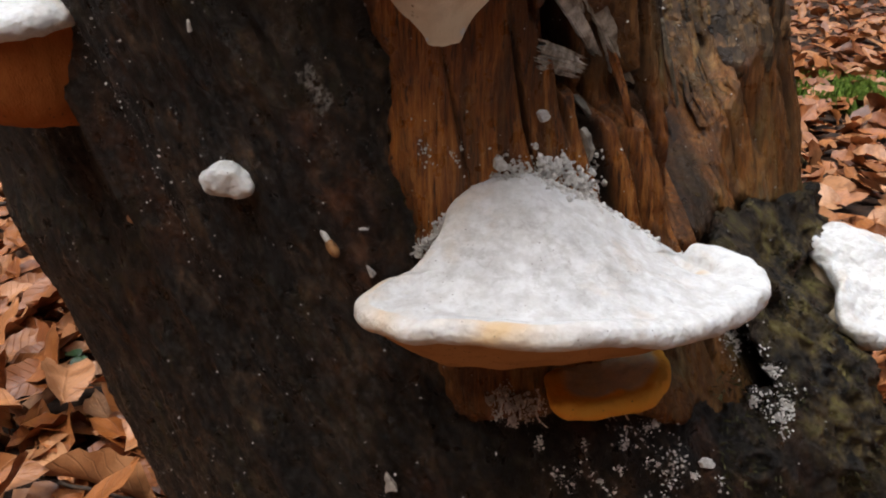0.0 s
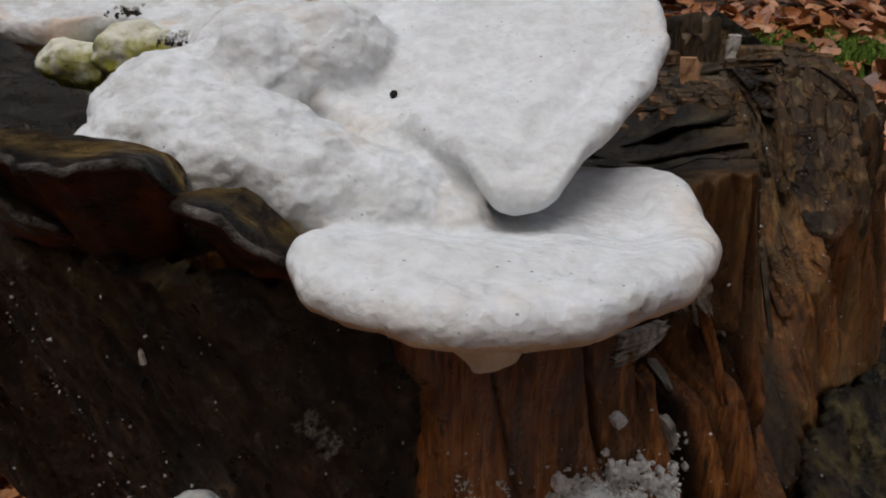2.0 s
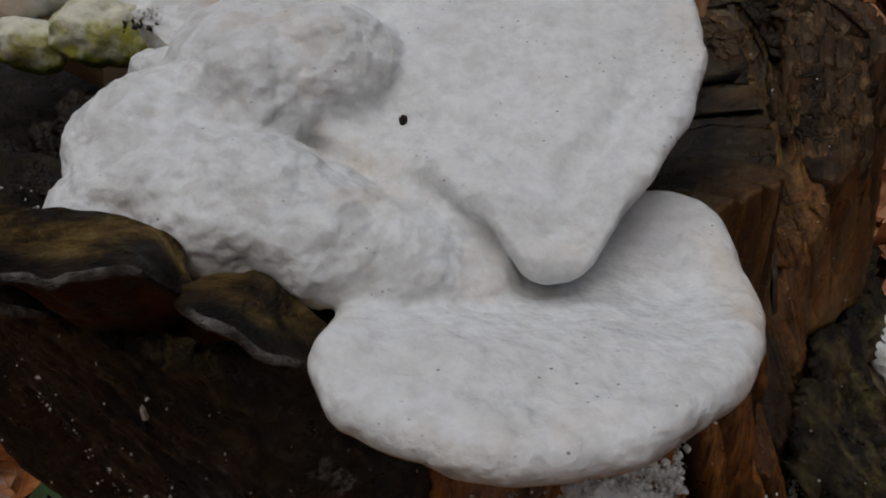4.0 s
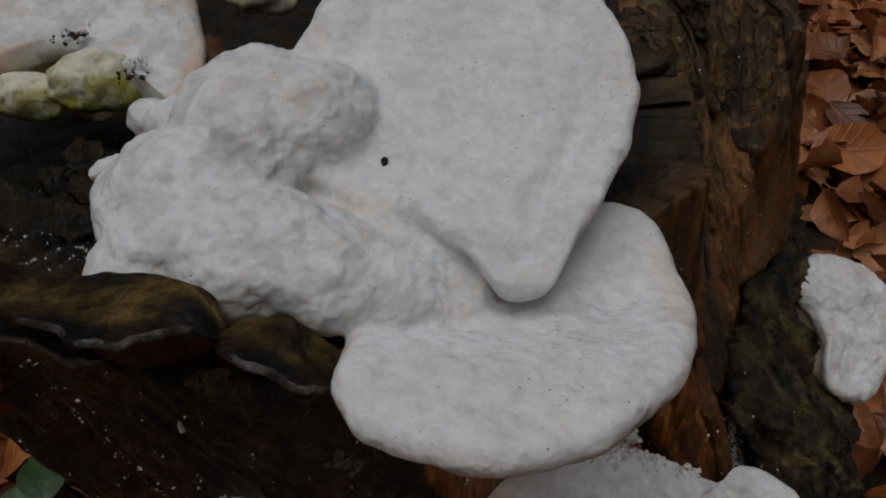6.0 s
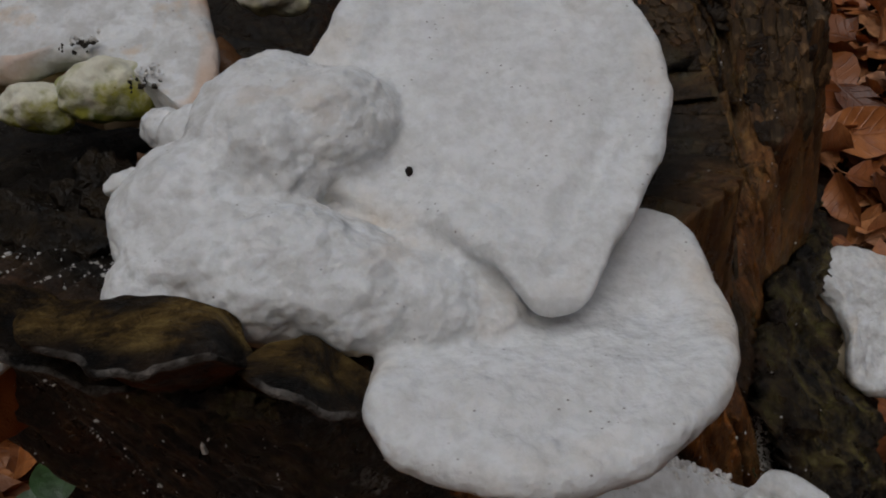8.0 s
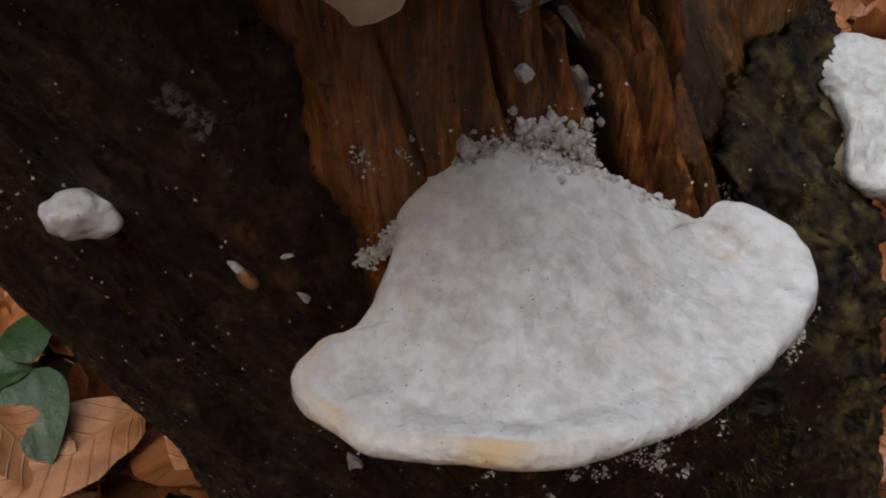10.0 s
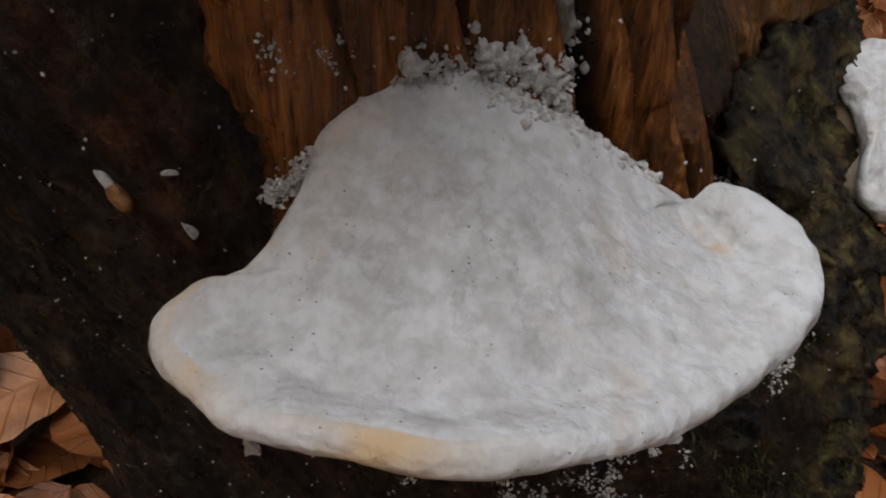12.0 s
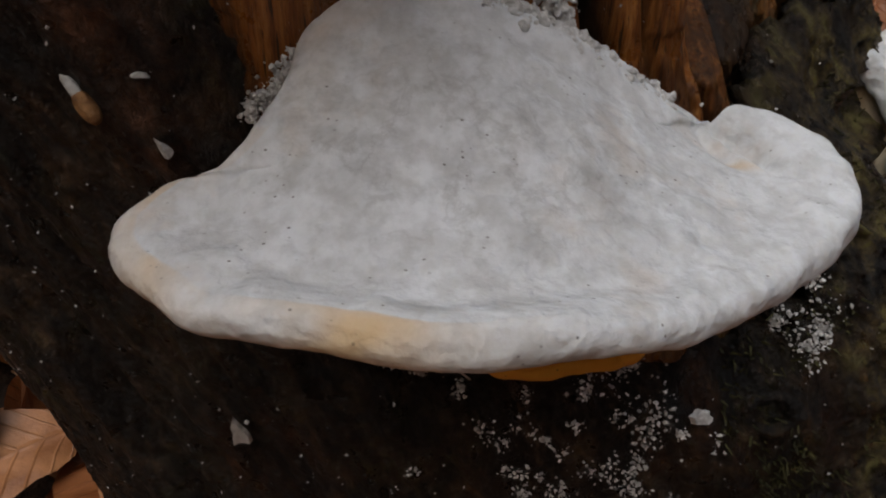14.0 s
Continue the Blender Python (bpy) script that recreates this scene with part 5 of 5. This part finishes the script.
def splinter(label, a, b, width, thick, material, seed, out=0.004):
    """A torn strip of wood between two places, built of parallel fibres with ragged ends."""
    rng = np.random.RandomState(seed)
    a, b = np.array(a, float), np.array(b, float)
    along = (b - a) / np.linalg.norm(b - a)
    front = np.array([0.35, -0.9, 0.15])
    across = np.cross(along, front)
    across /= np.linalg.norm(across)
    front = np.cross(across, along)
    n, m = 9, 13
    t = np.linspace(0, 1, n)
    cols = np.linspace(-1, 1, m)
    ridge = thick * (0.55 + 0.45 * rng.rand(m)) * (1 - 0.35 * cols**2)
    start, stop = rng.uniform(-0.06, 0.1, m), 1 + rng.uniform(-0.22, 0.06, m)
    half = width / 2 * (1 - 0.35 * t**2) * (1 + 0.05 * rng.uniform(-1, 1, n))
    rows = []
    for k in range(n):
        u = start + (stop - start) * t[k]
        line = a + (b - a) * u[:, None] + across * (cols * half[k])[:, None] + front * (out + 0.0012 * math.sin(math.pi * t[k]))
        rows.append(np.concatenate([line + front * ridge[:, None], (line - front * thick * 0.7)[::-1]]))
    v = np.stack(rows)
    faces = sheet(n, 2 * m, wrap=True).tolist()
    faces += [[j, j + 1, 2 * m - 2 - j, 2 * m - 1 - j] for j in range(m - 1)]
    e = (n - 1) * 2 * m
    faces += [[e + j + 1, e + j, e + 2 * m - 1 - j, e + 2 * m - 2 - j] for j in range(m - 1)]
    ob = make("splinter", v.reshape(-1, 3), faces, material, smooth=False)
    adopt(ob, stump)
    ob["label"] = label


for k, (a, b, w, th, m, out) in enumerate((
    ((0.0337, 0.2900, 0.5417), (0.0542, 0.3040, 0.5104), 0.0052, 0.0014, FIBRE, 0.0),
    ((0.0381, 0.2920, 0.5406), (0.0490, 0.3000, 0.5225), 0.0036, 0.001, FIBRE, 0.0),
    ((0.0454, 0.2980, 0.5382), (0.0668, 0.3120, 0.5024), 0.0062, 0.0014, FIBRE, 0.0),
    ((0.0541, 0.3060, 0.5214), (0.0592, 0.3100, 0.5058), 0.003, 0.001, FIBRE, 0.0),
    ((0.0322, 0.2940, 0.5194), (0.0489, 0.3060, 0.5099), 0.004, 0.0016, FIBRE, 0.0),
    ((0.0319, 0.2940, 0.5163), (0.0487, 0.3060, 0.5070), 0.004, 0.0018, FIBRE, 0.0),
    ((0.0328, 0.2940, 0.5133), (0.0470, 0.3060, 0.5053), 0.003, 0.0014, FIBRE, 0.0),
    ((0.058, 0.302, 0.512), (0.0645, 0.306, 0.490), 0.003, 0.001, WOOD, 0.001),
    ((0.0465, 0.300, 0.4985), (0.0515, 0.302, 0.493), 0.0025, 0.001, GREY_WOOD, 0.0),
)):
    a, b = [(x, min(y, face(x, z)[0].y + 0.0005), z) for x, y, z in (a, b)]
    splinter("torn grey sliver of wood" if m is not WOOD else "loose strip of brown wood", a, b, w, th, m, 40 + k, out)


def pupa():
    p, nrm = face(-0.032, 0.463)
    thing = empty("insect_pupa", "small spindle-shaped pupa with white silk on dark bark", "pupa", p)
    v, f = ball_arrays((0, 0, 0), (0.0018, 0.0017, 0.0034), 21, 0.06, n=16)
    body = make("pupa_case", v, f, PUPA)
    v, f = ball_arrays((0, 0, 0.0034), (0.001, 0.001, 0.0046), 22, 0.3, n=16, fine=0.1)
    silk = make("silk", v, f, CRUMB)
    for ob in (body, silk):
        ob.parent = thing
    thing.matrix_world = Matrix.Translation(p + nrm * 0.0018 + Vector((0.002, 0, -0.002))) @ pose(0, 0, 0, -12, -32, 0)


pupa()


def fungus_hairs():
    """A few threads hanging from the wide bracket's underside."""
    rng = np.random.RandomState(5)
    for k in range(5):
        p, nrm = face(0.02 + 0.012 * k, 0.41)
        a = Vector(p) + nrm * 0.004
        t = np.linspace(0, 1, 8)
        line = np.array(a) + np.stack([0.006 * t + 0.002 * np.sin(5 * t + k), -0.002 * t, -0.012 * t], 1) * rng.uniform(0.6, 1.2)
        ang = np.linspace(0, 2 * np.pi, 5, endpoint=False)
        ring = np.stack([np.cos(ang), np.sin(ang), 0 * ang], 1) * 0.0003
        v = (line[:, None] + ring[None]).reshape(-1, 3)
        adopt(make("thread", v, sheet(8, 5, wrap=True), CRUMB), lower_parts[1])


fungus_hairs()


# ---- green seedling, twigs ----
def green_blade(length, width, seed):
    rng = np.random.RandomState(seed)
    t = np.linspace(0, 1, 14)
    half = width / 2 * np.sin(np.pi * t**0.8) ** 0.8 + 0.0003
    across = np.linspace(-1, 1, 9)
    x = half[:, None] * across
    y = t[:, None] * length + 0 * x
    z = 0.25 * np.abs(x) - 0.9 * y * y / length * rng.uniform(0.2, 0.5) - 0.0009 * np.abs(np.sin(t[:, None] * 22 - np.abs(across) * 2))
    return np.stack([x, y, z], -1).reshape(-1, 3), sheet(14, 9)


def seedling(label, base, leaves):
    thing = empty("seedling", label, "plant", base)
    top = max(h for h, *_ in leaves)
    t = np.linspace(0, 1, 10)
    line = np.stack([0.006 * np.sin(2 * t), 0.004 * t, top * t], 1)
    ang = np.linspace(0, 2 * np.pi, 8, endpoint=False)
    v = (line[:, None] + np.stack([np.cos(ang), np.sin(ang), 0 * ang], 1)[None] * 0.0012).reshape(-1, 3)
    make("stem", v, sheet(10, 8, wrap=True), TWIG, thing)
    for k, (h, turn, tilt, size) in enumerate(leaves):
        v, f = green_blade(size, size * 0.64, k)
        ob = make("leaf", v, f, LEAF_GREEN, thing)
        s = h / top
        ob.matrix_basis = pose(0.006 * math.sin(2 * s), 0.004 * s, h, tilt, 0, turn)


seedling("young seedling with oval dark green leaves among dead leaves", (-0.294, 0.509, 0.01), [(0.08, -164, 0, 0.077), (0.08, 95, 5, 0.06), (0.06, 60, -5, 0.045), (0.085, 20, 8, 0.06)])
seedling("tiny green sprout in the leaf litter", (-0.47, 0.86, 0.01), [(0.05, 200, -5, 0.03), (0.05, 60, 5, 0.028)])
seedling("tiny green sprout in the leaf litter", (-0.52, 1.02, 0.01), [(0.05, 160, -5, 0.03), (0.045, -30, 5, 0.03)])


def twig(a, b, r, seed, label):
    rng = np.random.RandomState(seed)
    a, b = np.array(a), np.array(b)
    n = 14
    t = np.linspace(0, 1, n)
    line = a + (b - a) * t[:, None] + np.cumsum(rng.normal(0, 0.0015, (n, 3)), 0)
    along = (b - a) / np.linalg.norm(b - a)
    u = np.cross(along, [0, 0, 1])
    w = np.cross(along, u)
    ang = np.linspace(0, 2 * np.pi, 9, endpoint=False)
    ring = np.cos(ang)[:, None] * u + np.sin(ang)[:, None] * w
    size = r * (1 - 0.55 * t) * (1 + 0.15 * rng.uniform(-1, 1, n))
    v = (line[:, None] + ring[None] * size[:, None, None]).reshape(-1, 3)
    f = sheet(n, 9, wrap=True).tolist() + [list(range(9))[::-1], list(range((n - 1) * 9, n * 9))]
    tagged(make("twig", v, f, TWIG), label, "twig", "twigs on the ground")


twig((0.34, 0.5, 0.03), (0.62, 0.62, 0.045), 0.004, 1, "thin dark twig lying on dead leaves")
twig((0.3, 0.62, 0.04), (0.46, 0.95, 0.05), 0.003, 2, "thin dark twig lying on dead leaves")
twig((-0.5, 0.7, 0.03), (-0.25, 0.62, 0.045), 0.003, 3, "thin dark twig lying on dead leaves")
twig((0.9, 1.6, 0.03), (1.4, 1.75, 0.05), 0.007, 4, "dead stick lying in the leaf litter")
twig((-1.1, 1.3, 0.03), (-0.7, 1.5, 0.05), 0.006, 5, "dead stick lying in the leaf litter")


# ---- litter on the stump's top ----
def top_of(x, y):
    place, nrm, _, _ = SURFACE.ray_cast(Vector((x, y, 1.0)), Vector((0, 0, -1)))
    return place


def on_top(n, x, y, seed):
    rng = np.random.RandomState(seed)
    found = [top_of(rng.uniform(*x), rng.uniform(*y)) for _ in range(n)]
    return [p + Vector((0, 0, 0.0004)) for p in found if p is not None]


crumbs("white_flecks", "white flecks on the dark top of the stump", on_top(420, (-0.115, -0.064), (0.285, 0.33), 31), 0.0002, 0.001, CRUMB, 32)
crumbs("white_flecks", "white crumbs beside the fungus on the stump's top", on_top(160, (-0.066, -0.05), (0.318, 0.345), 33), 0.0003, 0.0014, CRUMB, 34)


def shard(label, x, y, length, width, turn, tilt, material, seed, lift=0.002):
    """A curved scrap of bark lying on the stump's top."""
    rng = np.random.RandomState(seed)
    n, m = 16, 7
    t, c = np.linspace(0, 1, n)[:, None], np.linspace(-1, 1, m)[None]
    half = width / 2 * (0.35 + 0.65 * np.sin(np.pi * t) ** 0.7) * (1 + 0.22 * rng.uniform(-1, 1, (n, 1)))
    px, py = half * c, (t - 0.5) * length + 0 * c
    pz = -1.1 * px**2 / width + 0.0011 * rng.uniform(-1, 1, (n, m)) + 0.0012 * np.sin(7 * t + 2 * c + seed)
    top = np.stack([px, py, pz + 0.0012], -1).reshape(-1, 3)
    low = np.stack([px, py, pz - 0.0012], -1).reshape(-1, 3)
    faces = sheet(n, m)
    rim = [i for i in range(m)] + [k * m + m - 1 for k in range(1, n)] + [n * m - 1 - i for i in range(1, m)] + [k * m for k in range(n - 2, 0, -1)]
    side = [[rim[i], rim[i - 1], rim[i - 1] + n * m, rim[i] + n * m] for i in range(len(rim))]
    ob = make("bark_scrap", np.concatenate([top, low]), faces.tolist() + (faces[:, ::-1] + n * m).tolist() + side, material)
    p = top_of(x, y) or Vector((x, y, 0.55))
    ob.matrix_world = Matrix.Translation(p + Vector((0, 0, lift))) @ pose(0, 0, 0, tilt, 0, turn)
    tagged(ob, label, "bark", "bark scraps on the stump")


SCRAP = plain_material("olive_brown_scrap", (0.002, 0.0014, 0.0008), (0.03, 0.018, 0.006), 140, 0.35, 0.006, 0.4)
shard("dark olive-brown scrap of bark leaning on the fungus lobe", -0.086, 0.3135, 0.026, 0.018, 62, 38, SCRAP, 1, 0.014)
shard("dark olive-brown scrap of bark by the green fungus buds", -0.096, 0.318, 0.022, 0.014, 95, 32, SCRAP, 2, 0.012)
shard("dark curled scrap of bark below the green fungus buds", -0.104, 0.306, 0.03, 0.016, 80, 20, SCRAP, 6, 0.008)
shard("brown scrap of wood on the stump's top", -0.0625, 0.362, 0.04, 0.016, 25, 16, BROWN, 3, 0.019)
shard("reddish scrap of wood beside the white lobe", -0.079, 0.3235, 0.014, 0.006, 70, 10, BROWN, 7, 0.016)


def beside(n, x, y, z, spread, seed):
    rng = np.random.RandomState(seed)
    return [(x + rng.normal(0, spread), y + rng.normal(0, spread * 0.7), z + abs(rng.normal(0, spread * 0.25))) for _ in range(n)]


crumbs("mycelium_crumbs", "white crumbs in the gap between two brackets", beside(160, -0.0615, 0.3415, 0.5575, 0.0032, 67), 0.0002, 0.0012, CRUMB, 68)
crumbs("dirt_crumbs", "dark dirt caught on the bracket beside the green buds", beside(14, -0.0965, 0.3405, 0.577, 0.0026, 61) + beside(10, -0.079, 0.3285, 0.5725, 0.0024, 62), 0.0005, 0.0017, SCRAP, 63)
crumbs("mycelium_crumbs", "white crumbs among the dirt beside the green buds", beside(40, -0.0945, 0.3405, 0.5785, 0.002, 64) + beside(60, -0.078, 0.3305, 0.5735, 0.003, 65), 0.0002, 0.0009, CRUMB, 66)


# ---- moss and knots on the flank ----
def moss_tufts():
    rng = np.random.RandomState(77)
    vs, fs, k = [], [], 0
    for _ in range(9000):
        x, z = rng.uniform(0.085, 0.2), rng.uniform(0.2, 0.43)
        if vnoise(np.array([x * 60, z * 60, 3.0]), 9) < -0.05:
            continue
        hit = SURFACE.ray_cast(Vector((x - 0.12, -0.1, z + 0.12)), Vector((0.25, 1, -0.25)).normalized())
        if hit[0] is None:
            continue
        p, nrm = np.array(hit[0]), np.array(hit[1])
        if p[2] > 0.42 or p[0] < 0.1:
            continue
        a = rng.uniform(0, 6.28)
        d = np.array([math.cos(a), 0.2, math.sin(a)]) * rng.uniform(0.0002, 0.0005)
        tip = nrm * rng.uniform(0.0008, 0.0026) + rng.normal(0, 0.0009, 3)
        vs.append(np.array([p - d, p + d, p + tip + d * 0.4, p + tip - d * 0.4]))
        fs.append([k, k + 1, k + 2, k + 3])
        k += 4
    tagged(make("moss_tufts", np.concatenate(vs), fs, DARK_MOSS), "dark olive moss growing on the stump's flank", "moss", kind="stuff")


DARK_MOSS = plain_material("olive_moss", (0.018, 0.017, 0.006), (0.085, 0.078, 0.022), 90, 0.8, 0.004)
moss_tufts()


def knot(x, z, r, label):
    """A ring-shaped scar where a twig grew."""
    p, nrm = face(x, z)
    u = np.linspace(0, 2 * np.pi, 36, endpoint=False)[:, None]
    w = np.linspace(0, 2 * np.pi, 12, endpoint=False)[None]
    q = np.stack([np.cos(u) + 0 * w, np.sin(u) + 0 * w, 0 * u + 0 * w], -1)
    ring = 1 + 0.12 * vnoise(q * 1.6, 4)
    tube = 0.34 * r * (1 + 0.3 * vnoise(q * 3, 5))
    v = np.stack([(r * ring + tube * np.cos(w)) * np.cos(u), 0.75 * (r * ring + tube * np.cos(w)) * np.sin(u), tube * np.sin(w)], -1).reshape(-1, 3)
    f = sheet(36, 12, wrap=True).tolist() + [[35 * 12 + j, 35 * 12 + (j + 1) % 12, (j + 1) % 12, j] for j in range(12)]
    ob = make("knot", v, f, BARK, None, label)
    z_axis = Vector(nrm)
    x_axis = Vector((0, 0, 1)).cross(z_axis).normalized()
    ob.matrix_world = Matrix.Translation(p) @ Matrix((x_axis, z_axis.cross(x_axis), z_axis)).transposed().to_4x4()
    adopt(ob, stump)


knot(0.115, 0.374, 0.006, "ring-shaped scar in the mossy bark")
knot(0.142, 0.333, 0.006, "ring-shaped scar in the mossy bark")


# ---- the stump's rotten, broken top ----
def rotten_material():
    n = Nodes("cubical_brown_rot")
    grain = n.noise(230, 5, 0.68, n.stretch((1, 0.35, 0.5)), 0.5)
    base = n.ramp(grain, (0.32, (0.012, 0.008, 0.005)), (0.5, (0.075, 0.05, 0.025)), (0.68, (0.24, 0.18, 0.105)))
    tint = n.ramp(n.random(), (0.0, (0.7, 0.65, 0.6)), (0.5, (0.9, 0.78, 0.66)), (0.85, (1.2, 0.8, 0.5)), (1.0, (1.3, 1.2, 1.05)))
    base = n.mix(1.0, base, tint, "MULTIPLY")
    n.bump((grain, 0.7, 0.002), (n.noise(700, 4, 0.7), 0.6, 0.001))
    return n.done(base, 0.6, 0.35)


ROTTEN = rotten_material()


def rot_block(x, y, wide, deep, high, lean, seed, material=ROTTEN, turn=0.0, sunk=0.004, rise=0.0):
    """One upright chunk of split wood, jagged on top."""
    rng = np.random.RandomState(seed)
    m, levels = 10, 5
    a = np.linspace(0, 2 * np.pi, m, endpoint=False)
    k = 1 / np.maximum(np.abs(np.cos(a)), np.abs(np.sin(a))) ** 0.9
    ring = np.stack([np.cos(a) * k * wide / 2, np.sin(a) * k * deep / 2], 1) * rng.uniform(0.85, 1.1, (m, 1))
    loops = []
    for j in range(levels):
        s = j / (levels - 1)
        h = (high + sunk) * s - sunk
        q = ring * (1 - 0.1 * s**3) + rng.normal(0, 0.0003, (m, 2))
        loops.append(np.c_[q[:, 0] + lean * h, q[:, 1] + 0.15 * h, np.full(m, h)])
    loops[-1][:, 2] += rng.uniform(-0.25, 0.12, m) * (0.012 if high > 0.012 else 0.0009)
    for q in loops[1:]:
        q[:, 2] += rise * q[:, 1]
    v = np.concatenate(loops + [loops[-1].mean(0)[None]])
    f = sheet(levels, m, wrap=True).tolist() + [[len(v) - 1, (levels - 1) * m + i, (levels - 1) * m + (i + 1) % m] for i in range(m)]
    ob = make("rot_block", v, f, material, smooth=False)
    p = top_of(x, y) or Vector((x, y, 0.53))
    ob.matrix_world = Matrix.Translation(p) @ pose(0, 0, 0, 0, 0, turn)
    adopt(ob, stump)


def broken_top():
    rng = np.random.RandomState(17)
    lines = [0.036]
    while lines[-1] < 0.165:
        lines.append(lines[-1] + rng.uniform(0.003, 0.009))
    k = 0
    for a, b in zip(lines, lines[1:]):
        y = rng.uniform(0.384, 0.394)
        while y < 0.452:
            deep = rng.uniform(0.003, 0.008)
            mid = y + deep / 2
            x, wide = (a + b) / 2 - 0.16 * (mid - 0.343) + rng.normal(0, 0.0006), (b - a) * rng.uniform(0.9, 1.0)
            y += deep + rng.uniform(0.0, 0.0012)
            p = top_of(x, mid)
            edges = [top_of(x + e * wide / 2, mid) for e in (-1, 1)]
            if p is not None and abs(x - 0.107 + 0.2 * (p.z - 0.517)) < wide / 2 + 0.001:
                continue
            if p is None or any(e is None or e.z < 0.49 for e in edges) or (abs(x - 0.081) < 0.009 and abs(mid - 0.43) < 0.008):
                continue
            ends = [top_of(x, mid + e * deep / 2) for e in (-1, 1)]
            if any(e is None or e.z < 0.49 for e in ends):
                continue
            rot_block(x, mid, wide, deep * 0.98, rng.uniform(0.0001, 0.0011), -0.05, 300 + k, turn=8 + rng.normal(0, 2), sunk=0.006, rise=(ends[1].z - ends[0].z) / deep)
            k += 1
    for i, (x, y, wide, tip) in enumerate(((0.0955, 0.47, 0.009, 0.5505), (0.088, 0.468, 0.009, 0.544), (0.0795, 0.47, 0.01, 0.536), (0.117, 0.47, 0.02, 0.5375), (0.1295, 0.467, 0.01, 0.533), (0.139, 0.465, 0.01, 0.5265), (0.148, 0.46, 0.01, 0.521), (0.07, 0.47, 0.011, 0.531))):
        p = top_of(x, y)
        rot_block(x, y, wide, 0.008, max(0.004, tip - p.z), -0.03, 500 + i, sunk=0.01)


broken_top()
rot_block(0.077, 0.4205, 0.0075, 0.003, 0.009, -0.2, 601, ORANGE_WOOD)
rot_block(0.1055, 0.472, 0.006, 0.003, 0.009, 0.05, 602, PALE)
